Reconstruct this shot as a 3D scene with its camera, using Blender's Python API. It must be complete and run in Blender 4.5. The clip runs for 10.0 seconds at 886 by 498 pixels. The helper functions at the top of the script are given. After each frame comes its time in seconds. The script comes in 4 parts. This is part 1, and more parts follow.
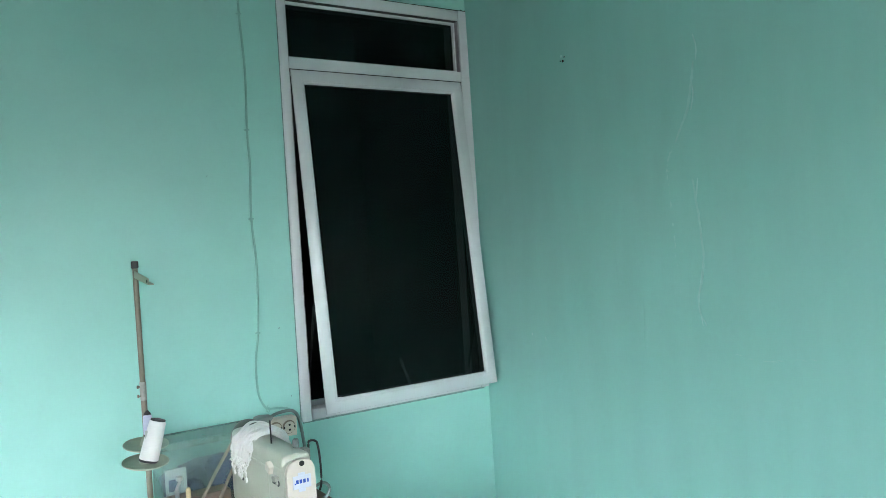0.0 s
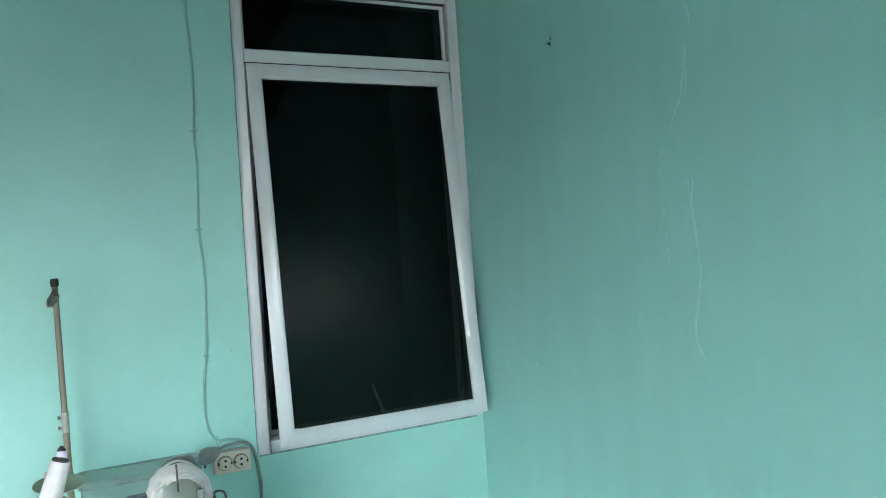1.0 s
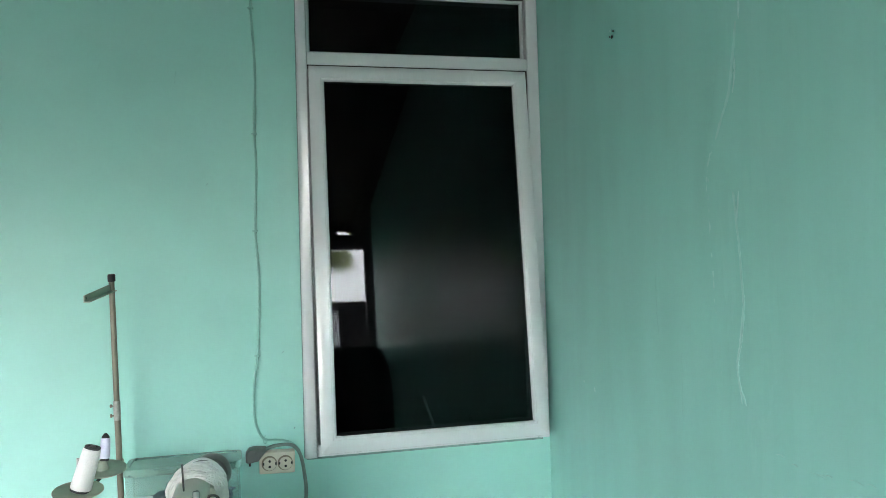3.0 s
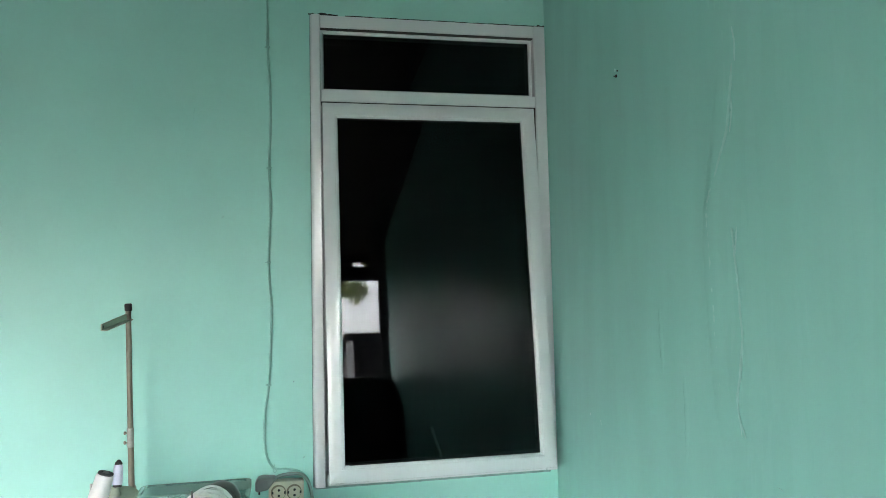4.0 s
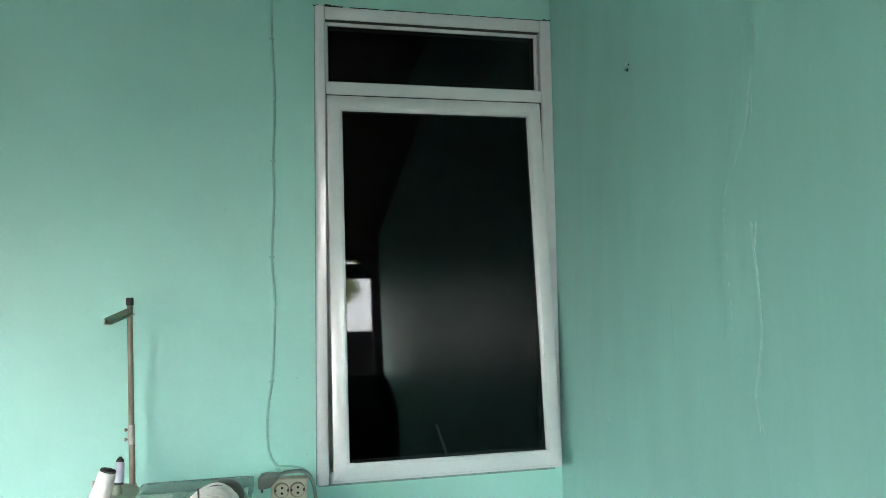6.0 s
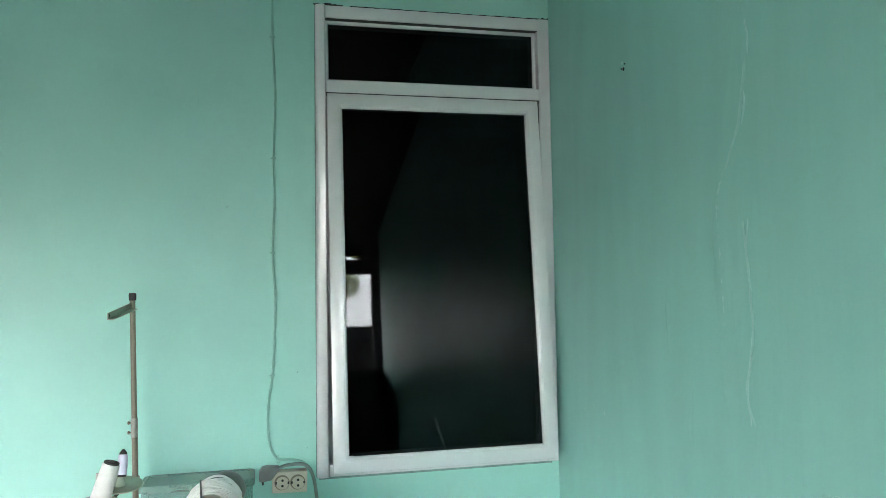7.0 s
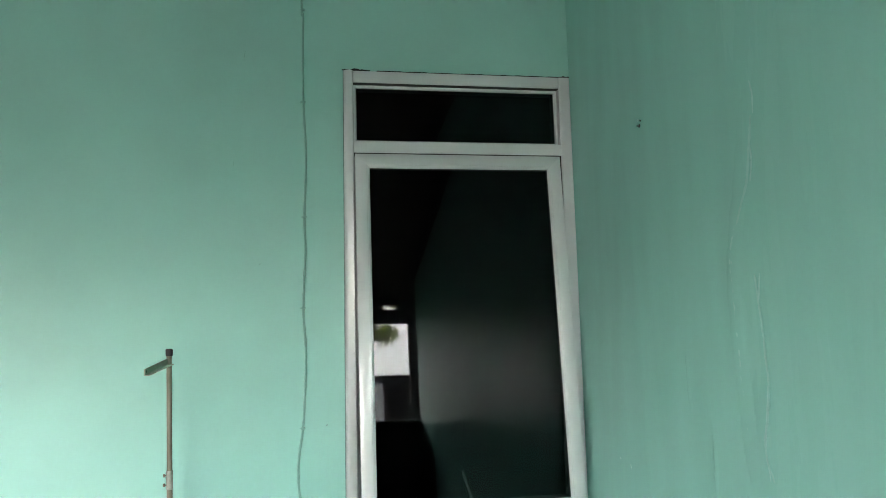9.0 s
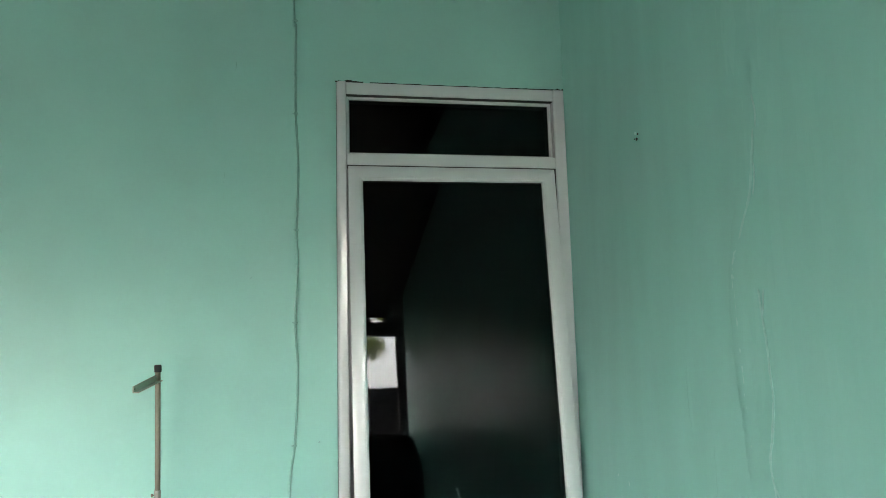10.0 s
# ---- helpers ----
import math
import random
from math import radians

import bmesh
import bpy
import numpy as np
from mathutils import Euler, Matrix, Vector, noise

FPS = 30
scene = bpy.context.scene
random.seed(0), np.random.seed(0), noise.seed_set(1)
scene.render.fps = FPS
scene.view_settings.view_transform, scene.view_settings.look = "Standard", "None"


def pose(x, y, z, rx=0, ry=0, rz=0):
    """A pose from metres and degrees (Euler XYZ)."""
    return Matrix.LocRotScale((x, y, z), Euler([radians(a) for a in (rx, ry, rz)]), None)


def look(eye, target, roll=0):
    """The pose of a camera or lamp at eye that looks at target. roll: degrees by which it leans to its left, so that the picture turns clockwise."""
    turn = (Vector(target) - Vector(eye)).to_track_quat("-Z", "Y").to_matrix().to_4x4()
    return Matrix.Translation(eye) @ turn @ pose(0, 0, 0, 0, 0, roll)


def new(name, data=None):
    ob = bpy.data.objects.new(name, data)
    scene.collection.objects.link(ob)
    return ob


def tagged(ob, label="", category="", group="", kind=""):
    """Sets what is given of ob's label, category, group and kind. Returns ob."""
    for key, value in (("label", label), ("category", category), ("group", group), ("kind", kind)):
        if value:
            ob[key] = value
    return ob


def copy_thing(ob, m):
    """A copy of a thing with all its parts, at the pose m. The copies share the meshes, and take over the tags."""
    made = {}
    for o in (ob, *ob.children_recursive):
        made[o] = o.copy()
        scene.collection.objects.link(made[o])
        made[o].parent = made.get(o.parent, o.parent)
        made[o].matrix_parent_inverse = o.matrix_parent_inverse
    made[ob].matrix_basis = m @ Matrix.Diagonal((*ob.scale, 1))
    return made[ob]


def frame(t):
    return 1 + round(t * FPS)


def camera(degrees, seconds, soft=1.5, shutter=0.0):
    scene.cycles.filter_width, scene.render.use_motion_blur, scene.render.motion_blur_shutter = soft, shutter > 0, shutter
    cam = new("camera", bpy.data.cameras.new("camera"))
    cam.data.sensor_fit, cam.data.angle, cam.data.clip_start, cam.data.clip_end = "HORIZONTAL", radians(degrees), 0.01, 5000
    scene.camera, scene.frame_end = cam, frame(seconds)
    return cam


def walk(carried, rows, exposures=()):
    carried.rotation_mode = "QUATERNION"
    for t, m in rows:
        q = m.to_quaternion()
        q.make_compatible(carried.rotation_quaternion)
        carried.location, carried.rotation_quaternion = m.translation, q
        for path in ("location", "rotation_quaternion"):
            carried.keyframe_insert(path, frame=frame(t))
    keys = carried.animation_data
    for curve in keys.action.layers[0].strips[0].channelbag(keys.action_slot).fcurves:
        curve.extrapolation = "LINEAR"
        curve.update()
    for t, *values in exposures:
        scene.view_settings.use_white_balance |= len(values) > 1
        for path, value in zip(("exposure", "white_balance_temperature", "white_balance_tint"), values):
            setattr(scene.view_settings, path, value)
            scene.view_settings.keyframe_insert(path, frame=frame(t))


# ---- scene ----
cam = camera(61.3, 10.0, soft=0.8)
PATH = [
    (0, (-1.551, -2.129, 1.505), (-0.457, -0.455, 1.495), -3.7),
    (0.5, (-1.358, -2.056, 1.522), (-0.293, -0.364, 1.505), -3.4),
    (1, (-1.146, -2.042, 1.52), (-0.237, -0.261, 1.523), -3.9),
    (1.5, (-0.993, -2.02, 1.522), (-0.255, -0.161, 1.527), -3.3),
    (2, (-0.887, -1.993, 1.529), (-0.205, -0.113, 1.534), -3.1),
    (2.5, (-0.822, -2.022, 1.529), (-0.282, -0.097, 1.538), -2.7),
    (4, (-0.779, -2.101, 1.53), (-0.361, -0.148, 1.641), -1.3),
    (4.5, (-0.798, -2.105, 1.533), (-0.378, -0.158, 1.716), -1.1),
    (5, (-0.808, -2.079, 1.53), (-0.381, -0.131, 1.694), -1.2),
    (5.5, (-0.822, -2.065, 1.521), (-0.371, -0.121, 1.651), -1.2),
    (7, (-0.827, -2.094, 1.521), (-0.375, -0.148, 1.618), -1.0),
    (7.5, (-0.811, -2.116, 1.521), (-0.386, -0.167, 1.658), -1.4),
    (8, (-0.793, -2.137, 1.532), (-0.416, -0.181, 1.71), -1.5),
    (8.5, (-0.787, -2.16, 1.527), (-0.43, -0.203, 1.74), -1.6),
    (9, (-0.792, -2.153, 1.538), (-0.448, -0.196, 1.761), -1.5),
    (9.5, (-0.804, -2.139, 1.55), (-0.441, -0.188, 1.793), -1.4),
    (10, (-0.814, -2.123, 1.547), (-0.43, -0.177, 1.8), -1.6),
]
EXPOSURE = 5.0
walk(cam, [(t, look(eye, target, roll)) for t, eye, target, roll in PATH], [(0, EXPOSURE - 0.05, 5880, 10), (1, EXPOSURE - 0.05, 5850, 10), (2.5, EXPOSURE - 0.03, 6120, 10), (4, EXPOSURE, 6250, 10), (5.4, EXPOSURE, 6400, 10), (7, EXPOSURE, 6250, 10), (8, EXPOSURE, 6350, 10), (10, EXPOSURE, 6600, 10)])

# ---- world and light: a bright overcast day outside a covered porch ----
world = bpy.data.worlds.new("overcast_sky")
scene.world = world
world.use_nodes = True
wn = world.node_tree.nodes
wl = world.node_tree.links
wn.clear()
sky = wn.new("ShaderNodeTexSky")
sky.sky_type = "NISHITA"
sky.sun_disc = False
sky.sun_elevation = radians(52)
sky.sun_rotation = radians(205)
sky.air_density, sky.dust_density, sky.ozone_density = 1.0, 6.0, 1.0
grey = wn.new("ShaderNodeHueSaturation")
grey.inputs["Saturation"].default_value = 0.45
wb = wn.new("ShaderNodeBackground")
wb.inputs["Strength"].default_value = 0.145
wo = wn.new("ShaderNodeOutputWorld")
wl.new(sky.outputs[0], grey.inputs["Color"])
wl.new(grey.outputs[0], wb.inputs["Color"])
wl.new(wb.outputs[0], wo.inputs["Surface"])

sun = new("sun", bpy.data.lights.new("sun", "SUN"))
sun.data.energy, sun.data.angle, sun.data.color = 0.9, radians(40), (1.0, 0.97, 0.93)
sun.matrix_world = look((-2.2, -5, 8), (0, 0, 0))


# ---- materials ----
def mat(name, colour, rough=0.5, metal=0.0, grain=0.35, vary=0.12, scale=6.0, fine=90.0, bump=0.1, fine_bump=0.1, spec=0.5, streak=(1, 1, 1), **more):
    """A surface with colour variation and relief at two scales."""
    m = bpy.data.materials.new(name)
    m.use_nodes = True
    n, l = m.node_tree.nodes, m.node_tree.links
    b = n["Principled BSDF"]
    b.inputs["Metallic"].default_value = metal
    b.inputs["Specular IOR Level"].default_value = spec
    for key, value in more.items():
        b.inputs[key.replace("_", " ")].default_value = value
    co = n.new("ShaderNodeTexCoord")
    mp = n.new("ShaderNodeMapping")
    mp.inputs["Scale"].default_value = streak
    l.new(co.outputs["Object"], mp.inputs["Vector"])
    big, small = n.new("ShaderNodeTexNoise"), n.new("ShaderNodeTexNoise")
    big.inputs["Scale"].default_value, big.inputs["Detail"].default_value = scale, 5
    small.inputs["Scale"].default_value, small.inputs["Detail"].default_value = fine, 3
    l.new(mp.outputs[0], big.inputs["Vector"])
    l.new(mp.outputs[0], small.inputs["Vector"])
    mix = n.new("ShaderNodeMath")
    mix.operation = "MULTIPLY_ADD"
    l.new(small.outputs["Fac"], mix.inputs[0])
    mix.inputs[1].default_value = grain
    l.new(big.outputs["Fac"], mix.inputs[2])
    ramp = n.new("ShaderNodeValToRGB")
    ramp.color_ramp.elements[0].position, ramp.color_ramp.elements[1].position = 0.25 + grain / 2, 0.78 + grain / 2
    ramp.color_ramp.elements[0].color = (*[c * (1 - vary) for c in colour], 1)
    ramp.color_ramp.elements[1].color = (*[min(1, c * (1 + vary)) for c in colour], 1)
    l.new(mix.outputs[0], ramp.inputs["Fac"])
    l.new(ramp.outputs[0], b.inputs["Base Color"])
    rr = n.new("ShaderNodeMapRange")
    rr.inputs["To Min"].default_value, rr.inputs["To Max"].default_value = max(0.02, rough - 0.08), min(1, rough + 0.08)
    l.new(big.outputs["Fac"], rr.inputs["Value"])
    l.new(rr.outputs[0], b.inputs["Roughness"])
    if bump or fine_bump:
        b1, b2 = n.new("ShaderNodeBump"), n.new("ShaderNodeBump")
        b1.inputs["Strength"].default_value, b1.inputs["Distance"].default_value = bump, 0.01
        b2.inputs["Strength"].default_value, b2.inputs["Distance"].default_value = fine_bump, 0.001
        l.new(big.outputs["Fac"], b1.inputs["Height"])
        l.new(small.outputs["Fac"], b2.inputs["Height"])
        l.new(b1.outputs[0], b2.inputs["Normal"])
        l.new(b2.outputs[0], b.inputs["Normal"])
    return m


def glass(name, colour, rough, ior, alpha=1.0):
    m = bpy.data.materials.new(name)
    m.use_nodes = True
    b = m.node_tree.nodes["Principled BSDF"]
    b.inputs["Base Color"].default_value = (*colour, 1)
    b.inputs["Roughness"].default_value = rough
    b.inputs["IOR"].default_value = ior
    b.inputs["Transmission Weight"].default_value = 1.0
    b.inputs["Alpha"].default_value = alpha
    return m


PAINT = (0.338, 0.67, 0.59)
wall_paint = mat("green_wall_paint", PAINT, rough=0.42, grain=0.10, vary=0.09, scale=2.4, fine=110, bump=0.12, fine_bump=0.12, spec=0.45)
side_paint = mat("green_wall_paint_rough_plaster", PAINT, rough=0.24, grain=0.10, vary=0.03, scale=3.0, fine=8, bump=0.12, fine_bump=0.05, spec=0.045, streak=(1, 4.2, 0.8))
# the paint is dragged: duller and glossier strokes run down the wall
nodes, links = side_paint.node_tree.nodes, side_paint.node_tree.links
where, stretch, drag, level = nodes.new("ShaderNodeTexCoord"), nodes.new("ShaderNodeMapping"), nodes.new("ShaderNodeTexNoise"), nodes.new("ShaderNodeMapRange")
stretch.inputs["Scale"].default_value = (1, 14, 2.2)
drag.inputs["Scale"].default_value, drag.inputs["Detail"].default_value, drag.inputs["Roughness"].default_value = 1.0, 3, 0.55
level.inputs["From Min"].default_value, level.inputs["From Max"].default_value = 0.36, 0.66
level.inputs["To Min"].default_value, level.inputs["To Max"].default_value = 0.008, 0.05
links.new(where.outputs["Object"], stretch.inputs["Vector"])
links.new(stretch.outputs[0], drag.inputs["Vector"])
links.new(drag.outputs["Fac"], level.inputs["Value"])
links.new(level.outputs[0], nodes["Principled BSDF"].inputs["Specular IOR Level"])
# towards its weathered outer end the strokes differ more in gloss
split, worn, dull, blend = nodes.new("ShaderNodeSeparateXYZ"), nodes.new("ShaderNodeMapRange"), nodes.new("ShaderNodeMapRange"), nodes.new("ShaderNodeMix")
worn.inputs["From Min"].default_value, worn.inputs["From Max"].default_value = -0.75, -1.5
dull.inputs["From Min"].default_value, dull.inputs["From Max"].default_value = 0.36, 0.64
dull.inputs["To Min"].default_value, dull.inputs["To Max"].default_value = 0.16, 0.52
blend.inputs["A"].default_value = 0.24
links.new(where.outputs["Object"], split.inputs[0])
links.new(split.outputs["Y"], worn.inputs["Value"])
links.new(drag.outputs["Fac"], dull.inputs["Value"])
links.new(worn.outputs[0], blend.inputs["Factor"])
links.new(dull.outputs[0], blend.inputs["B"])
links.new(blend.outputs[0], nodes["Principled BSDF"].inputs["Roughness"])
faint_filler = mat("painted_over_filler", (0.375, 0.695, 0.62), rough=0.45, vary=0.10, scale=30, bump=0.2)
filler = mat("pale_crack_filler", (0.43, 0.73, 0.665), rough=0.5, vary=0.12, scale=30, bump=0.2)
cable_paint = mat("painted_over_cable", (0.245, 0.52, 0.445), rough=0.4, vary=0.15, scale=12)
dark_gap = mat("dark_open_joint", (0.02, 0.03, 0.025), rough=0.9, scale=40)
aluminium = mat("white_coated_aluminium", (0.665, 0.715, 0.725), rough=0.19, vary=0.04, scale=5, fine=200, bump=0.02, fine_bump=0.02, spec=0.75)
aluminium_grey = mat("grey_bare_aluminium", (0.42, 0.43, 0.45), rough=0.35, metal=0.6, vary=0.1, scale=20)
tinted = glass("dark_tinted_glass", (0.135, 0.155, 0.155), 0.0, 1.335)
rubber = mat("black_rubber", (0.018, 0.018, 0.02), rough=0.6, vary=0.3, scale=30)
# the dimness of the room is put into this near-black plaster colour
room_dark = mat("plaster_darkened_as_unlit", (0.045, 0.05, 0.048), rough=0.8, vary=0.1, scale=3)
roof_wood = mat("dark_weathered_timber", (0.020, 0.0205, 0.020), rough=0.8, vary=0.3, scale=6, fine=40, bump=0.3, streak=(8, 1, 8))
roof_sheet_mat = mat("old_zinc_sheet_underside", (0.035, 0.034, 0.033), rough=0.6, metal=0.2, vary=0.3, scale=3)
concrete = mat("dark_worn_concrete", (0.085, 0.083, 0.078), rough=0.85, vary=0.2, scale=1.5, fine=60, bump=0.2, fine_bump=0.4)
earth = mat("damp_earth_and_grass", (0.05, 0.05, 0.036), rough=0.9, vary=0.25, scale=0.6, fine=25, bump=0.4, fine_bump=0.5)
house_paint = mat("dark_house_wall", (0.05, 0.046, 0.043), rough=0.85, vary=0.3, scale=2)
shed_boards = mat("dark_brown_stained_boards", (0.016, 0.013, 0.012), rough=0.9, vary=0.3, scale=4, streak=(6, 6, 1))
pale_board = mat("pale_painted_board", (0.86, 0.83, 0.77), rough=0.7, vary=0.1, scale=8)
bark = mat("mango_bark", (0.12, 0.09, 0.065), rough=0.9, vary=0.35, scale=14, fine=60, bump=0.8, streak=(1, 1, 0.3))
leaf_mat = mat("mango_leaf", (0.28, 0.32, 0.055), rough=0.45, vary=0.4, scale=3, bump=0.05)
machine_paint = mat("grey_beige_machine_enamel", (0.52, 0.545, 0.455), rough=0.32, vary=0.08, scale=9, fine=140, bump=0.03, fine_bump=0.04)
machine_cream = mat("cream_face_plate_enamel", (0.66, 0.62, 0.54), rough=0.3, vary=0.05, scale=10, bump=0.02)
wheel_mat = mat("dark_grey_handwheel", (0.10, 0.10, 0.095), rough=0.45, vary=0.2, scale=12)
steel = mat("worn_nickel_steel", (0.55, 0.55, 0.53), rough=0.3, metal=1.0, vary=0.15, scale=30)
dark_steel = mat("blued_dark_steel", (0.05, 0.055, 0.055), rough=0.4, metal=0.7, vary=0.3, scale=30)
pole_paint = mat("aged_beige_metal_tube", (0.225, 0.205, 0.155), rough=0.42, metal=0.3, vary=0.2, scale=18, fine=120, streak=(1, 1, 0.4))
sleeve = mat("dull_zinc_sleeve", (0.36, 0.36, 0.32), rough=0.4, metal=0.4, vary=0.3, scale=60)
tray_plastic = mat("dusty_olive_plastic", (0.33, 0.37, 0.28), rough=0.5, vary=0.15, scale=14)
thread_white = mat("white_wound_thread", (0.80, 0.80, 0.78), rough=0.85, vary=0.04, scale=8, fine=300, fine_bump=0.5, streak=(1, 1, 12))
thread_lilac = mat("pale_lilac_wound_thread", (0.66, 0.66, 0.80), rough=0.85, vary=0.05, scale=8, fine=300, fine_bump=0.5, streak=(1, 1, 12))
belt_mat = mat("worn_leather_belt", (0.22, 0.19, 0.15), rough=0.7, vary=0.2, scale=30)
tape_white = mat("white_cotton_tape", (0.82, 0.83, 0.80), rough=0.9, vary=0.06, scale=25, fine=300, fine_bump=0.6)
socket_cream = mat("aged_cream_plastic", (0.72, 0.66, 0.54), rough=0.35, vary=0.06, scale=20, bump=0.02)
# brown that paints the shade inside the cream socket wells
well_shade_brown = mat("well_shade_colour", (0.30, 0.24, 0.175), rough=0.5, vary=0.15, scale=40)
plug_grey = mat("grey_plug_plastic", (0.22, 0.24, 0.23), rough=0.45, vary=0.12, scale=25)
cord_grey = mat("grey_green_rubber_cord", (0.20, 0.27, 0.25), rough=0.5, vary=0.12, scale=25)
clear_plastic = mat("cloudy_clear_plastic", (0.36, 0.52, 0.47), rough=0.25, vary=0.25, scale=11, bump=0.15, Alpha=0.15)
lid_plastic = mat("translucent_lid_plastic", (0.36, 0.56, 0.49), rough=0.3, vary=0.12, scale=14, bump=0.05, Alpha=0.40)
oil_plastic = mat("clear_grey_plastic", (0.34, 0.38, 0.36), rough=0.15, vary=0.1, scale=30, Alpha=0.7)
cloth_blue = mat("navy_cloth", (0.03, 0.05, 0.13), rough=0.9, vary=0.4, scale=20, bump=0.6)
cloth_grey = mat("grey_blue_cloth", (0.07, 0.115, 0.165), rough=0.9, vary=0.25, scale=16, bump=0.6)
paper = mat("white_paper_label", (0.46, 0.56, 0.56), rough=0.8, vary=0.06, scale=20)
table_top_mat = mat("worn_brown_laminate", (0.20, 0.15, 0.11), rough=0.5, vary=0.2, scale=8, streak=(1, 8, 1))
sticker_blue = mat("blue_print", (0.03, 0.10, 0.50), rough=0.5, vary=0.05)
sticker_pale = mat("pale_blue_sticker", (0.62, 0.67, 0.76), rough=0.45, vary=0.05)
tip_yellow = mat("yellowed_plastic", (0.6, 0.5, 0.28), rough=0.5)


# ---- mesh helpers ----
def finish(name, bm, material, smooth=False):
    me = bpy.data.meshes.new(name)
    bmesh.ops.recalc_face_normals(bm, faces=bm.faces)
    bm.to_mesh(me)
    bm.free()
    me.materials.append(material)
    if smooth:
        me.shade_smooth()
        me.set_sharp_from_angle(angle=radians(38))
    return new(name, me)


def part(name, bm, material, parent, label="", smooth=False):
    ob = finish(name, bm, material, smooth)
    ob.parent = parent
    if parent is not None:
        ob.matrix_parent_inverse = parent.matrix_world.inverted()
    if label:
        ob["label"] = label
    return ob


def thing(name, base, label, category, group="", kind=""):
    e = new(name)
    e.location = base
    e.empty_display_size = 0.05
    bpy.context.view_layer.update()
    return tagged(e, label, category, group, kind)


def box(bm, x0, x1, y0, y1, z0, z1, bevel=0.0, seg=2, m=None):
    vs = [bm.verts.new((x, y, z)) for x in (x0, x1) for y in (y0, y1) for z in (z0, z1)]
    f = [bm.faces.new([vs[i] for i in q]) for q in ((0, 1, 3, 2), (4, 6, 7, 5), (0, 4, 5, 1), (2, 3, 7, 6), (0, 2, 6, 4), (1, 5, 7, 3))]
    if bevel:
        es = list({e for q in f for e in q.edges})
        r = bmesh.ops.bevel(bm, geom=es, offset=bevel, segments=seg, profile=0.5, affect="EDGES")
        vs = list({v for q in r["faces"] for v in q.verts} | {v for v in vs if v.is_valid})
    if m is not None:
        bmesh.ops.transform(bm, matrix=m, verts=vs)
    return bm


def boxm(*a, **k):
    return box(bmesh.new(), *a, **k)


def smooth_path(pts, steps=6):
    """A Catmull-Rom line through the points."""
    p = [Vector(q) for q in pts]
    p = [2 * p[0] - p[1]] + p + [2 * p[-1] - p[-2]]
    out = []
    for i in range(1, len(p) - 2):
        for s in range(steps):
            u = s / steps
            a, b, c, d = p[i - 1:i + 3]
            out.append(0.5 * ((2 * b) + (c - a) * u + (2 * a - 5 * b + 4 * c - d) * u * u + (3 * b - a - 3 * c + d) * u ** 3))
    return out + [p[-2]]


def tube(pts, radius, sides=8, flat=1.0, bm=None, taper=1.0, up=(0.03, 0.02, 1)):
    """A tube along the points; flat < 1 makes it a tape."""
    bm = bm or bmesh.new()
    pts = [Vector(q) for q in pts]
    rings = []
    u = Vector(up)
    for i, p in enumerate(pts):
        d = (pts[min(i + 1, len(pts) - 1)] - pts[max(i - 1, 0)]).normalized()
        s = d.cross(u)
        s = (s if s.length > 0.05 else d.cross(Vector((1, 0.1, 0)))).normalized()
        w = s.cross(d)
        r = radius * (1 + (taper - 1) * i / max(1, len(pts) - 1))
        rings.append([bm.verts.new(p + s * math.cos(a) * r + w * math.sin(a) * r * flat) for a in (2 * math.pi * k / sides for k in range(sides))])
    for a, b in zip(rings, rings[1:]):
        for k in range(sides):
            bm.faces.new((a[k], a[(k + 1) % sides], b[(k + 1) % sides], b[k]))
    bm.faces.new(rings[0])
    bm.faces.new(rings[-1][::-1])
    return bm


def lathe(profile, m=None, sides=32, bm=None):
    """A body of revolution round z from (radius, height) points, closed at both ends, moved by m."""
    bm = bm or bmesh.new()
    rings = [[bm.verts.new((r * math.cos(2 * math.pi * k / sides), r * math.sin(2 * math.pi * k / sides), h)) for k in range(sides)] for r, h in profile]
    for a, b in zip(rings, rings[1:]):
        for k in range(sides):
            bm.faces.new((a[k], a[(k + 1) % sides], b[(k + 1) % sides], b[k]))
    bm.faces.new(rings[0][::-1])
    bm.faces.new(rings[-1])
    if m is not None:
        bmesh.ops.transform(bm, matrix=m, verts=[v for r in rings for v in r])
    return bm


def along(a, b):
    """The pose that stands z along the way from a to b."""
    a, b = Vector(a), Vector(b)
    return Matrix.Translation(a) @ (b - a).to_track_quat("Z", "Y").to_matrix().to_4x4()


def extrude(loop, y0, y1, bevel=0.0, m=None):
    """A prism along y with the (x, z) outline."""
    bm = bmesh.new()
    a = [bm.verts.new((x, y0, z)) for x, z in loop]
    b = [bm.verts.new((x, y1, z)) for x, z in loop]
    k = len(loop)
    ends = [bm.faces.new(a), bm.faces.new(b[::-1])]
    for i in range(k):
        bm.faces.new((a[i], b[i], b[(i + 1) % k], a[(i + 1) % k]))
    if bevel:
        bmesh.ops.bevel(bm, geom=list({e for f in ends for e in f.edges}), offset=bevel, segments=3, profile=0.5, affect="EDGES")
    if m is not None:
        bmesh.ops.transform(bm, matrix=m, verts=bm.verts)
    return bm


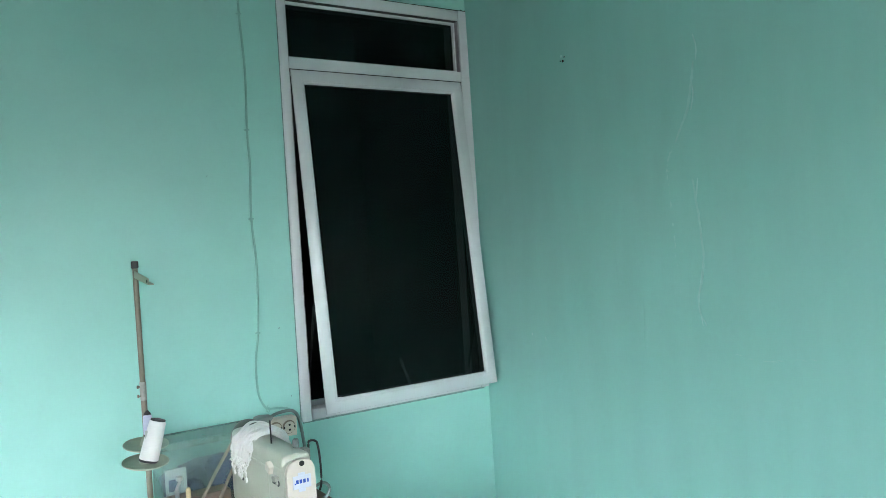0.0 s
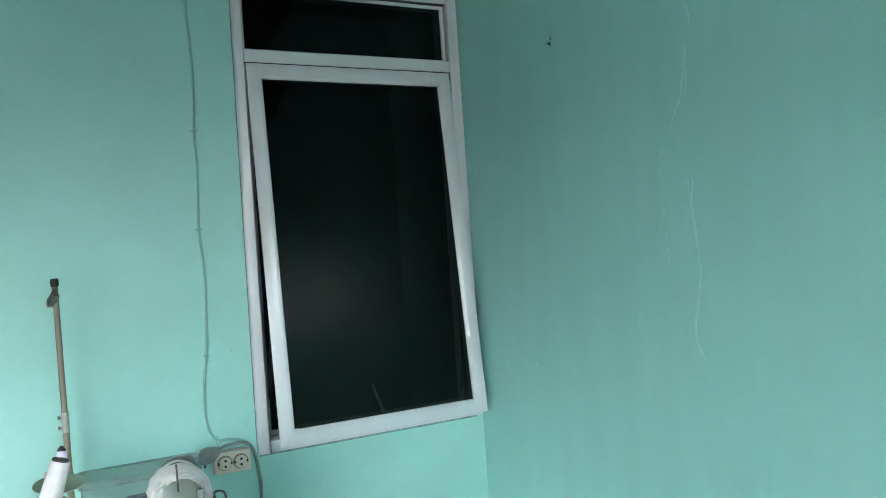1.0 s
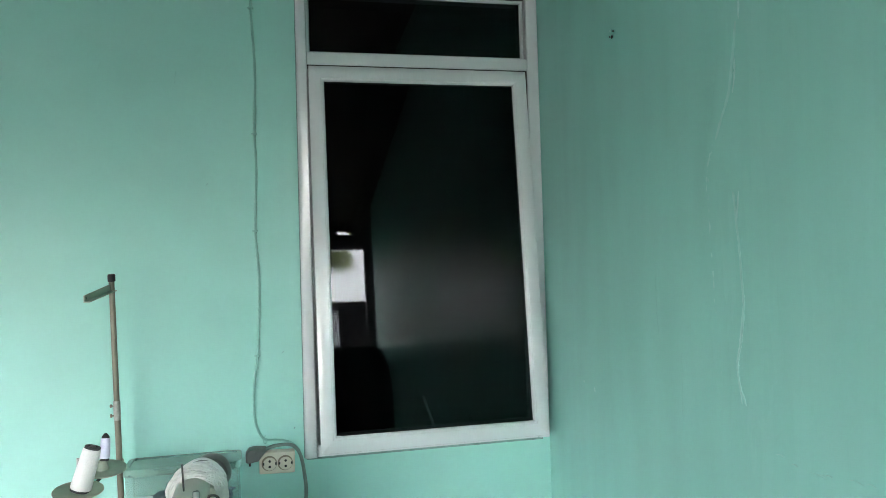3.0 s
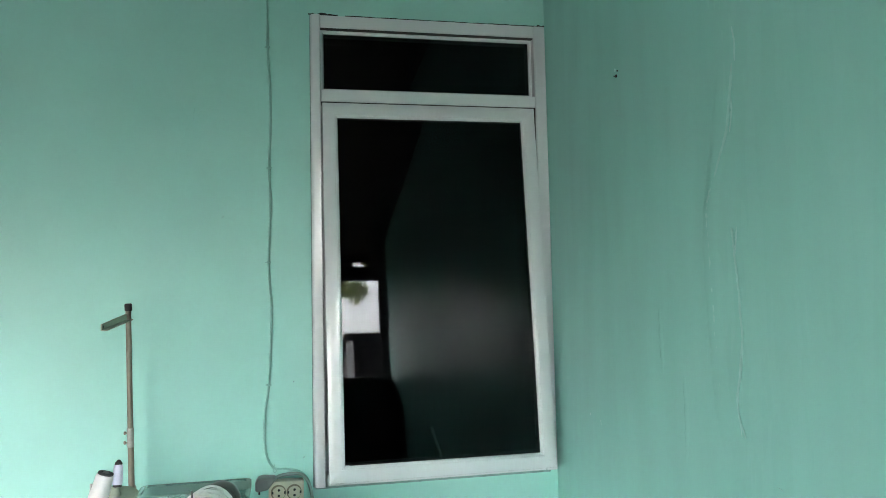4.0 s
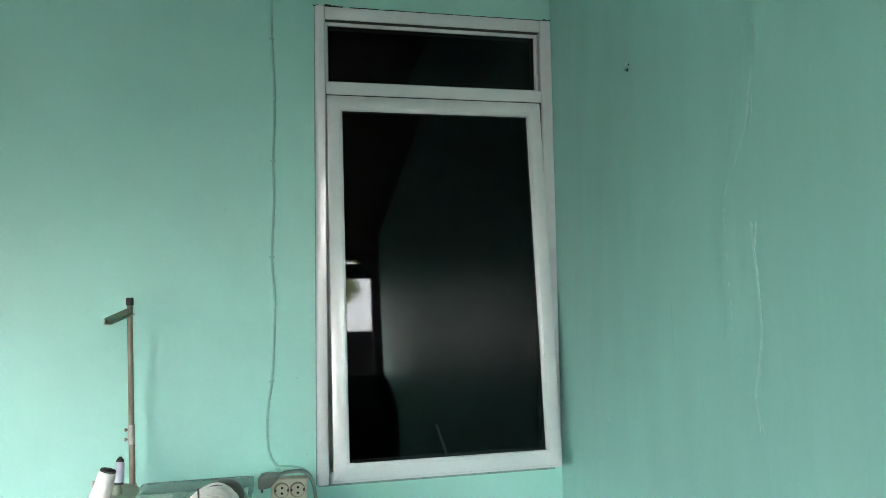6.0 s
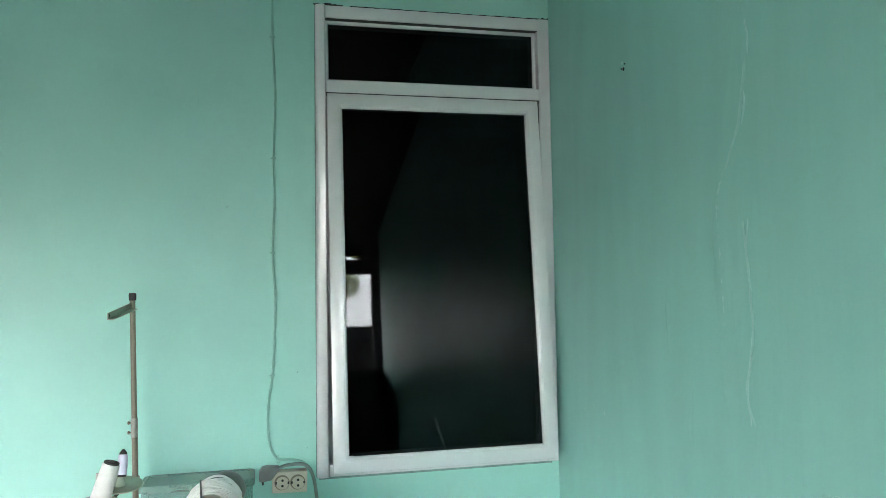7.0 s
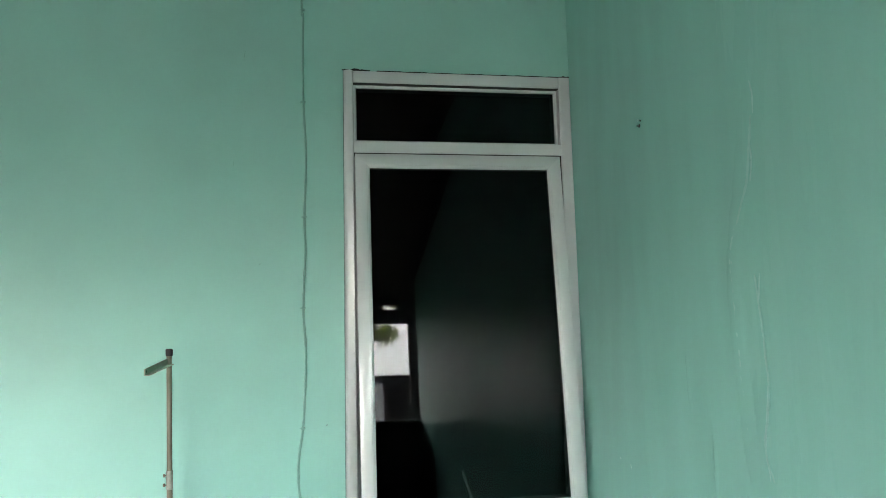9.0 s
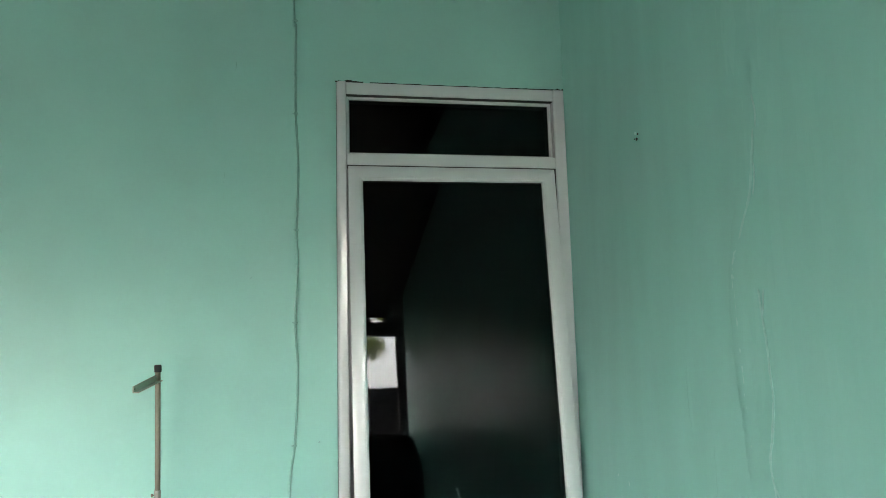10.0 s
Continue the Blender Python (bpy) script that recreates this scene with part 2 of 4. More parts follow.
def rounded(x0, x1, z0, z1, r, seg=6, top_only=False):
    """The outline of a rectangle with rounded corners."""
    out = []
    for cx, cz, a0 in ((x1 - r, z1 - r, 0), (x0 + r, z1 - r, 90), (x0 + r, z0 + r, 180), (x1 - r, z0 + r, 270)):
        if top_only and a0 >= 180:
            out.append((x0 if a0 == 180 else x1, z0))
            continue
        for s in range(seg + 1):
            a = radians(a0 + 90 * s / seg)
            out.append((cx + r * math.cos(a), cz + r * math.sin(a)))
    return out


def rail(rect, side, profile, m=None):
    """One mitred bar of a frame. rect: x0, x1, z0, z1; side 0 bottom, 1 right, 2 top, 3 left; profile: closed (inset, y) points."""
    x0, x1, z0, z1 = rect
    def at(c, u):
        sx, sz = ((1, 1), (-1, 1), (-1, -1), (1, -1))[c]
        return ((x0, x1, x1, x0)[c] + sx * u, (z0, z0, z1, z1)[c] + sz * u)
    bm = bmesh.new()
    ends = []
    for c in (side, (side + 1) % 4):
        ring = []
        for u, y in profile:
            x, z = at(c, u)
            ring.append(bm.verts.new((x, y, z)))
        ends.append(ring)
    k = len(profile)
    for i in range(k):
        bm.faces.new((ends[0][i], ends[0][(i + 1) % k], ends[1][(i + 1) % k], ends[1][i]))
    bm.faces.new(ends[0])
    bm.faces.new(ends[1][::-1])
    if m is not None:
        bmesh.ops.transform(bm, matrix=m, verts=bm.verts)
    return bm


# ---- setting ----
WALL_Y, SIDE_X = 0.008, 0.001
SILL, HEAD = 1.0, 2.319

def uneven(a, b, amp, scale, seed, streaks):
    """How far plaster stands off its plane."""
    d = amp * noise.noise(Vector((a * scale + seed, b * scale * 0.45, seed)))
    return d + streaks * (noise.noise(Vector((a * 10, b * 2.4, seed + 4))) + 0.5 * noise.noise(Vector((a * 21, b * 6.0, seed + 9))))


def waved_sheet(axis, at, a0, a1, b0, b1, step, amp, scale, seed, streaks=0.0):
    """A plastered face with shallow unevenness, facing -y (axis y) or -x (axis x), 12 cm thick."""
    bm = bmesh.new()
    na, nb = max(2, round((a1 - a0) / step)), max(2, round((b1 - b0) / step))
    rows = []
    for i in range(na + 1):
        row = []
        for j in range(nb + 1):
            a, b = a0 + (a1 - a0) * i / na, b0 + (b1 - b0) * j / nb
            edge = min(i, na - i, j, nb - j) / 4
            d = min(1, edge) * uneven(a, b, amp, scale, seed, streaks)
            row.append(bm.verts.new((a, at + d, b) if axis == "y" else (at + d, a, b)))
        rows.append(row)
    for i in range(na):
        for j in range(nb):
            bm.faces.new((rows[i][j], rows[i + 1][j], rows[i + 1][j + 1], rows[i][j + 1]))
    back = 0.12
    lo = [rows[i][0] for i in range(na + 1)] + [rows[na][j] for j in range(1, nb + 1)] + [rows[i][nb] for i in range(na - 1, -1, -1)] + [rows[0][j] for j in range(nb - 1, 0, -1)]
    off = Vector((0, back, 0)) if axis == "y" else Vector((back, 0, 0))
    far = [bm.verts.new(v.co + off) for v in lo]
    k = len(lo)
    for i in range(k):
        bm.faces.new((lo[i], far[i], far[(i + 1) % k], lo[(i + 1) % k]))
    bm.faces.new(far)
    return bm


wall_window = thing("wall_north", (-2.5, 0.06, 0), "mint green painted plaster wall round the window", "wall", kind="structure")
part("plaster_panel", waved_sheet("y", WALL_Y, -5.0, -0.697, 0, 3.1, 0.06, 0.0035, 2.0, 3.0), wall_paint, wall_window, smooth=True)
part("plaster_panel", waved_sheet("y", WALL_Y, -0.697, SIDE_X, 0, SILL + 0.002, 0.06, 0.002, 2.0, 5.0), wall_paint, wall_window, smooth=True)
part("plaster_panel", waved_sheet("y", WALL_Y, -0.697, SIDE_X, HEAD - 0.002, 3.1, 0.06, 0.002, 2.0, 7.0), wall_paint, wall_window, smooth=True)
SIDE_WAVE = (0.0026, 2.2, 11.0, 0.0021)
wall_side = thing("wall_east", (0.06, -1.8, 0), "mint green painted plaster wall with a filled crack", "wall", kind="structure")
part("plaster_panel", waved_sheet("x", SIDE_X, -3.65, 0.128, 0, 3.1, 0.0125, *SIDE_WAVE), side_paint, wall_side, smooth=True)
# added out of view: dark pieces that leave only a small western light opening
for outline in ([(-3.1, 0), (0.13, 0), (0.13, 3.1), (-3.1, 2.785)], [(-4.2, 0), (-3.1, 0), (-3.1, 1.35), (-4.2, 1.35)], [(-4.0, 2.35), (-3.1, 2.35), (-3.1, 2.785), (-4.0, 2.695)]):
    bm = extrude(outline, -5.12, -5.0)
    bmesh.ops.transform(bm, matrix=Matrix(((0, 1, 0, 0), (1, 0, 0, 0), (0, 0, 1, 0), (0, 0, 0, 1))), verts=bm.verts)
    tagged(finish("light_block_west", bm, house_paint), "unseen dark end wall added to limit light from the west", "wall", kind="structure")
tagged(finish("floor", boxm(-5.12, 0.12, -4.2, 0.2, -0.12, 0.0), concrete), "dark grey concrete porch floor", "floor", kind="structure")

# roof over the porch: a sloping underside on rafters
def roof_z(y):
    return 3.1 + 0.10 * y

bm = bmesh.new()
vs = [bm.verts.new((x, y, roof_z(y) + d)) for d in (0, 0.03) for x, y in ((-5.3, 0.13), (0.6, 0.13), (0.6, -4.15), (-5.3, -4.15))]
for q in ((0, 1, 2, 3), (7, 6, 5, 4), (0, 4, 5, 1), (1, 5, 6, 2), (2, 6, 7, 3), (3, 7, 4, 0)):
    bm.faces.new([vs[i] for i in q])
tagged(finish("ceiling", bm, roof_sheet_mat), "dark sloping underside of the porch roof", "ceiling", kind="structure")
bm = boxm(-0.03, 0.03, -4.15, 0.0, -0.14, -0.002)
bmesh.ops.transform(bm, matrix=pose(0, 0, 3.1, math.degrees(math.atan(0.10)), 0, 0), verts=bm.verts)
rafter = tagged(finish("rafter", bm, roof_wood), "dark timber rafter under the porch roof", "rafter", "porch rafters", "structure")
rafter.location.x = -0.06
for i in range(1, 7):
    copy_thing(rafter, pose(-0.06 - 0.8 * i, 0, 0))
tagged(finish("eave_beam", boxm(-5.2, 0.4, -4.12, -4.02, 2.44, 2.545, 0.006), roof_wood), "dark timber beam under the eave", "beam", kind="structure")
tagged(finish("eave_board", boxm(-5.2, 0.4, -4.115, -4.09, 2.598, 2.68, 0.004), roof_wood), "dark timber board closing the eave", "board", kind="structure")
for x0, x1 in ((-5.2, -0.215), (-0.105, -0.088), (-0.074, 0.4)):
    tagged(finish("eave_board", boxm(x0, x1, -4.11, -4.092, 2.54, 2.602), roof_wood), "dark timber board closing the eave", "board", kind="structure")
# unseen blockers added to split the front daylight into two sources
tagged(finish("light_block_south", boxm(-2.4, -1.15, -3.86, -3.74, 0, 2.439), house_paint), "unseen dark wall added to block light through the porch front", "wall", kind="structure")
tagged(finish("light_block_south", boxm(-4.995, -4.5, -3.86, -3.74, 0, 2.439), house_paint), "unseen dark wall added to block light through the porch front", "wall", kind="structure")
# the two left steps are added, their heights set to trim incoming light
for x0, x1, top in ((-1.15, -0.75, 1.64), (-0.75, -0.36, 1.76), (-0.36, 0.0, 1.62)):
    tagged(finish("parapet", boxm(x0, x1, -3.86, -3.74, 0, top, 0.004), house_paint), "plain dark porch parapet, its left steps added to limit light", "wall", kind="structure")
# added valance, out of view, keeps sky light off the upper left wall
tagged(finish("eave_board", boxm(-4.5, -2.4, -3.84, -3.80, 2.0, 2.66, 0.004), roof_wood), "unseen dark valance added under the eave to cut high light", "board", kind="structure")
# made-up board standing in for a sloped dark region reflected in the glass
tagged(finish("standing_board", extrude([(-0.62, 0.0), (0.0, 0.0), (0.0, 1.30), (-0.012, 1.39), (-0.052, 1.53), (-0.075, 1.545), (-0.62, 1.545)], -3.10, -3.07), house_paint), "dark board added for a sloped dark shape in the reflection", "board")
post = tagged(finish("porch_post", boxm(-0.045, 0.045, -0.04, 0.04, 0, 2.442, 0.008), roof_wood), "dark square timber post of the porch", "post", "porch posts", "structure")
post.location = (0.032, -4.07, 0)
copy_thing(post, pose(-4.9, -4.07, 0))

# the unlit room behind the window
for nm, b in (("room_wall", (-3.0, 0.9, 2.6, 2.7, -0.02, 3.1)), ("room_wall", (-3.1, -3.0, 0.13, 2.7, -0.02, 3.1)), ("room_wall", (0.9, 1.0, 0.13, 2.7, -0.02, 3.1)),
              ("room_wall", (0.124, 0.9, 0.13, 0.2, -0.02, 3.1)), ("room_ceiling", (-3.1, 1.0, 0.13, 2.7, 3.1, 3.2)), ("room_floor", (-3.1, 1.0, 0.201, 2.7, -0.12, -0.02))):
    tagged(finish(nm, boxm(*b), room_dark), "plain room plaster behind the window, coloured dark as if unlit", nm.split("_")[1], kind="structure")

# outdoors
tagged(finish("ground", boxm(-400, 400, -500, 100, -0.6, -0.14), earth), "dark damp earth yard", "ground", kind="structure")

# added out of view to hide the lowest band of bright sky
tagged(finish("horizon_block", boxm(-30, -5.2, -8.15, -8.0, -0.14, 1.2), house_paint), "unseen dark low wall added to block light near the horizon", "wall", kind="structure")

# ---- window: frame, transom light and top-hung sash standing open ----
window = thing("window_1", (-0.35, 0.0, SILL), "white aluminium window with dark tinted glass, lower sash open", "window", kind="structure")
W0, W1, F = -0.7, 0.0, 0.036
def upright(outline, z0, z1):
    """A prism along z with the (x, y) outline."""
    bm = bmesh.new()
    a, b = [[bm.verts.new((x, y, z)) for x, y in outline] for z in (z0, z1)]
    k = len(outline)
    bm.faces.new(a)
    bm.faces.new(b[::-1])
    for i in range(k):
        bm.faces.new((a[i], a[(i + 1) % k], b[(i + 1) % k], b[i]))
    return bm


J0, J1 = -0.7045, -0.6700
nose = [(J0 + 0.013 - 0.013 * math.cos(radians(a)), 0.011 - 0.013 * math.sin(radians(a))) for a in range(0, 91, 10)]
bm = upright([(J0, 0.10)] + nose + [(J1 - 0.004, -0.002), (J1 - 0.001, 0.001), (J1, 0.006), (J1, 0.10)], SILL, HEAD)
for v in bm.verts:
    if v.co.z > 2 and v.co.x < J0 + 0.0135:
        v.co.x += 0.0058
part("jamb", bm, aluminium, window, smooth=True)
part("jamb_stop", boxm(J1, J1 + 0.014, 0.035, 0.099, SILL + 0.036, 2.066), aluminium_grey, window)
part("jamb", boxm(W1 - F, W1 - 0.0005, 0.0, 0.10, SILL, HEAD, 0.0035, 3), aluminium, window)
part("head_rail", boxm(J1, W1 - F, 0.002, 0.10, HEAD - F, HEAD - 0.001, 0.0015), aluminium, window)
part("transom_rail", boxm(J1, W1 - F, 0.002, 0.10, 2.0702, 2.104, 0.0015), aluminium, window)
sill = part("sill_rail", boxm(J1, W1 - F, -0.0015, 0.10, SILL + 0.001, SILL + 0.034, 0.004, 3), aluminium, window, smooth=True)
part("sill_stop", boxm(J1, W1 - F, 0.05, 0.062, SILL + 0.034, SILL + 0.05, 0.001), aluminium_grey, sill)
# black strips stand for the contact shade in the gaps round the sash
part("gap_shade_strip", boxm(J1, W1 - F, 0.006, 0.045, 2.0664, 2.0703), rubber, window)
part("gap_shade_strip", boxm(W1 - F - 0.0060, W1 - F + 0.0005, 0.006, 0.045, SILL + 0.034, 2.066), rubber, window)
# glazing beads of the transom light
lp = [(0, 0.024), (0.007, 0.024), (0.010, 0.030), (0.010, 0.040), (0, 0.040)]
for s in range(4):
    part("glazing_bead", rail((J1, W1 - F, 2.104, HEAD - F), s, lp), aluminium, window)
# darker strips put the shade of the recessed reveal into colour
part("reveal_shade_strip", boxm(J1, W1 - F, 0.007, 0.0235, HEAD - F - 0.0015, HEAD - F), rubber, window)
part("reveal_shade_strip", boxm(W1 - F - 0.0015, W1 - F, 0.007, 0.0235, 2.104, HEAD - F - 0.002), aluminium_grey, window)
pane = part("pane", boxm(W0 + F + 0.004, W1 - F - 0.004, 0.031, 0.036, 2.108, HEAD - F - 0.004), tinted, window, "dark tinted glass")

# sash, hung from its top edge and pushed out at the bottom
TILT = 5.67
S0, S1, SB, ST = -0.668, -0.0425, 1.0273, 2.0665
hang = Matrix.Translation((0, 0.0, ST)) @ pose(0, 0, 0, -TILT, 0, 0) @ Matrix.Translation((0, 0, -ST))
gp = [(0.0396, 0.0055), (0.0424, 0.006), (0.0424, 0.0085), (0.0396, 0.0085)]
ring = bmesh.new()
for s in range(4):
    side = rail((S0, S1, SB, ST), s, gp, hang)
    me = bpy.data.meshes.new("side")
    side.to_mesh(me)
    side.free()
    ring.from_mesh(me)
    bpy.data.meshes.remove(me)
sash = part("sash", ring, aluminium, window, "top-hung sash standing open")
sp = [(0, 0.0015), (0.0006, -0.0006), (0.0024, -0.0015), (0.0325, -0.0015), (0.0332, -0.0002), (0.0342, -0.0002), (0.0349, -0.0012), (0.0375, -0.0006), (0.0400, 0.0012), (0.0414, 0.0040), (0.0416, 0.0056), (0.0398, 0.0056), (0.0398, 0.034), (0.013, 0.034), (0.012, 0.004), (0, 0.004)]
for s, nm in enumerate(("bottom_rail", "stile", "top_rail", "stile")):
    part(nm, rail((S0, S1, SB, ST), s, sp, hang), aluminium, sash, smooth=True)
part("pane", boxm(S0 + 0.0398, S1 - 0.0398, 0.0078, 0.0128, SB + 0.0398, ST - 0.0398, m=hang), tinted, sash, "dark tinted glass")
for ob in window.children_recursive:
    if ob.name.startswith("pane"):
        ob.visible_shadow = False
part("gasket_end", boxm(-0.6290, -0.6145, 0.003, 0.0077, 1.0665, 1.0715, 0.001, m=hang), aluminium, sash)
bm = tube(smooth_path([(-0.385, 0.034, 1.155), (-0.378, 0.036, 1.13), (-0.362, 0.036, 1.08), (-0.355, 0.034, 1.05)]), 0.006, 8, 0.6)
bmesh.ops.transform(bm, matrix=hang, verts=bm.verts)
part("sash_handle", bm, aluminium, sash, "white lever handle behind the glass", smooth=True)
part("friction_stay", tube([(-0.655, 0.06, 1.07), (-0.655, -0.03, 1.35)], 0.004, 6), dark_steel, sash)
part("friction_stay", tube([(-0.045, 0.06, 1.07), (-0.045, -0.03, 1.35)], 0.004, 6), dark_steel, sash)

# ragged dark joint over the frame
def ragged(x0, x1, z, h, n, seed):
    rnd = random.Random(seed)
    bm = bmesh.new()
    top = [(x0 + (x1 - x0) * i / n, z + h * rnd.uniform(0.25, 1.0)) for i in range(n + 1)]
    low = [(x, z - 0.001) for x, _ in top]
    a = [bm.verts.new((x, WALL_Y - 0.0045, q)) for x, q in top]
    b = [bm.verts.new((x, WALL_Y - 0.0045, q)) for x, q in low]
    c = [bm.verts.new((x, WALL_Y + 0.002, q)) for x, q in top]
    for i in range(n):
        bm.faces.new((a[i], a[i + 1], b[i + 1], b[i]))
        bm.faces.new((a[i], c[i], c[i + 1], a[i + 1]))
    return bm

part("open_joint", ragged(-0.703, -0.62, HEAD, 0.007, 14, 4), dark_gap, wall_window)
part("open_joint", ragged(-0.60, -0.02, HEAD, 0.0022, 40, 5), dark_gap, wall_window)
part("open_joint", ragged(-0.022, 0.0, HEAD, 0.006, 6, 6), dark_gap, wall_window)

# sealant coloured dark for the shadow line round the frame; scuffs share it
shade_and_scuff = mat("shaded_sealant_and_scuff", (0.20, 0.33, 0.30), rough=0.7, vary=0.4, scale=25)
part("sealant_shade_line", boxm(W0 + 0.001, W1 - 0.022, WALL_Y - 0.005, WALL_Y + 0.002, SILL - 0.0045, SILL + 0.0008), shade_and_scuff, wall_window)
bm = boxm(J0 - 0.0015, J0 + 0.0005, WALL_Y - 0.004, WALL_Y + 0.002, SILL + 0.002, HEAD)
for v in bm.verts:
    v.co.x += 0.0058 if v.co.z > 2 else 0
part("sealant_shade_line", bm, shade_and_scuff, wall_window)

# crack filler and small damages of the side wall
def ridge(pts, r, depth=0.35):
    rnd = random.Random(round(pts[0][1] * 1000))
    way = []
    for p in smooth_path([(SIDE_X, y, z) for y, z in pts], 9):
        y = p.y + rnd.gauss(0, 0.0004) + 0.0018 * noise.noise(Vector((0, p.y * 7, p.z * 28)))
        way.append(Vector((SIDE_X + uneven(y, p.z, *SIDE_WAVE) - 0.0007, y, p.z)))
    bm = bmesh.new()
    rings = []
    for i, p in enumerate(way):
        w = r * (0.35 + 0.65 * min(1, i / 3, (len(way) - 1 - i) / 3)) * rnd.uniform(0.65, 1.25)
        rings.append([bm.verts.new(p + Vector((-math.cos(a) * w * depth, math.sin(a) * w, 0))) for a in (2 * math.pi * k / 6 for k in range(6))])
    for a, b in zip(rings, rings[1:]):
        for k in range(6):
            bm.faces.new((a[k], a[(k + 1) % 6], b[(k + 1) % 6], b[k]))
    bm.faces.new(rings[0])
    bm.faces.new(rings[-1][::-1])
    return bm

def smear(pts, near, far, height):
    """A trowelled band, steep at its near side and feathered out at its far side."""
    rnd = random.Random(9)
    bm = bmesh.new()
    rows = []
    way = smooth_path([(0, y, z) for y, z in pts], 10)
    prof = ((-near, -0.0012), (-near * 0.5, 0.6 * height), (0, height), (far * 0.3, 0.7 * height), (far * 0.65, 0.25 * height), (far, -0.0012))
    for i, p in enumerate(way):
        k = min(1, i / 12, (len(way) - 1 - i) / 12)
        wob = rnd.gauss(0, 0.0016)
        row = []
        for u, h in prof:
            y = p.y - u * (0.5 + 0.5 * k) - wob
            row.append(bm.verts.new((SIDE_X + uneven(y, p.z, *SIDE_WAVE) - (h * k if h > 0 else h), y, p.z)))
        rows.append(row)
    for a, b in zip(rows, rows[1:]):
        for k in range(len(prof) - 1):
            bm.faces.new((a[k], a[k + 1], b[k + 1], b[k]))
    return bm

part("crack_filler", ridge([(-.911, 1.63), (-.915, 1.61), (-.918, 1.584), (-.920, 1.56), (-.926, 1.515), (-.929, 1.465), (-.931, 1.434), (-.921, 1.378), (-.913, 1.352), (-.907, 1.33), (-.911, 1.294), (-.929, 1.262)], 0.0029), faint_filler, wall_side, "pale raised line of crack filler", True)
part("crack_filler", ridge([(-.926, 1.63), (-.923, 1.60), (-.919, 1.58)], 0.0022), filler, wall_side, "", True)
part("crack_filler", ridge([(-.924, 1.40), (-.919, 1.375), (-.914, 1.352)], 0.0040, 0.2), filler, wall_side, "", True)
part("crack_filler", ridge([(-.909, 1.31), (-.912, 1.29), (-.917, 1.262)], 0.0018), filler, wall_side, "", True)
part("crack_filler", ridge([(-.940, 1.985), (-.946, 1.955), (-.945, 1.921)], 0.0022), filler, wall_side, "", True)
part("crack_filler", ridge([(-.930, 1.86), (-.928, 1.831), (-.919, 1.80)], 0.0024), filler, wall_side, "", True)
part("crack_filler", ridge([(-.929, 1.425), (-.923, 1.39), (-.916, 1.362), (-.909, 1.338), (-.908, 1.32)], 0.0026), filler, wall_side, "", True)
part("crack_filler", ridge([(-.871, 1.76), (-.852, 1.70), (-.842, 1.65), (-.841, 1.56), (-.845, 1.47), (-.850, 1.40), (-.855, 1.34), (-.860, 1.285)], 0.0042, 0.15), faint_filler, wall_side, "", True)
part("filler_band", smear([(-.908, 1.97), (-.90, 1.88), (-.885, 1.81), (-.860, 1.73), (-.843, 1.65), (-.841, 1.56), (-.845, 1.47), (-.850, 1.40), (-.855, 1.34), (-.860, 1.275), (-.866, 1.22)], 0.030, 0.040, 0.0014), side_paint, wall_side, "", True)
part("crack_filler", ridge([(-.936, 1.92), (-.922, 1.85), (-.905, 1.797), (-.870, 1.735), (-.841, 1.68), (-.835, 1.62)], 0.0045, 0.12), faint_filler, wall_side, "", True)
part("filler_band", smear([(-.636, 1.50), (-.638, 1.45), (-.641, 1.39), (-.643, 1.34)], 0.004, 0.018, 0.0013), side_paint, wall_side, "", True)
part("filler_band", smear([(-.725, 1.36), (-.73, 1.30), (-.727, 1.22), (-.72, 1.17)], 0.004, 0.02, 0.0012), side_paint, wall_side, "", True)
for i, (y, z, r) in enumerate(((-.474, 2.030, .0042), (-.468, 2.046, .0040), (-.481, 2.041, .0022), (-.463, 2.033, .0018))):
    part("plug_hole", lathe([(r * 0.6, -0.002), (r, 0.0), (r * 0.9, 0.001)], pose(SIDE_X + uneven(y, z, *SIDE_WAVE) - 0.001, y, z, 0, -90, 0), 10), dark_gap if i != 1 else filler, wall_side)
for y, z, l in ((-1.003, 1.197, .010), (-1.040, 1.190, .006), (-1.078, 1.188, .016), (-1.100, 1.190, .007), (-1.115, 1.193, .006), (-1.157, 1.199, .014), (-1.191, 1.202, .008)):
    part("filler_crumb", ridge([(y, z), (y - l, z + 0.002), (y - 2 * l, z - 0.001)], 0.0022), faint_filler, wall_side, "", True)
part("paint_chip", ridge([(-.250, 1.203), (-.252, 1.197)], 0.002), filler, wall_side)
part("paint_chip", ridge([(-.316, 1.195), (-.318, 1.183)], 0.002), filler, wall_side)
for x, z, l in ((-.983, 2.352, .03), (-1.013, 2.027, .03), (-.755, 1.29, .004), (-.73, 1.084, .004), (-.939, 1.744, .004)):
    part("scuff", tube([(x + 0.002, WALL_Y - 0.0005, z + l / 2), (x, WALL_Y - 0.0005, z), (x - 0.001, WALL_Y - 0.0005, z - l / 2)], 0.0014 if l > .01 else 0.0018, 5, 0.5), cable_paint if l > .01 else shade_and_scuff, wall_window)

# ---- electric cable, double socket and plug ----
CY = WALL_Y - 0.004
cable = thing("wall_cable", (-0.82, CY, 1.06), "thin cable painted over, clipped up the wall", "cable")
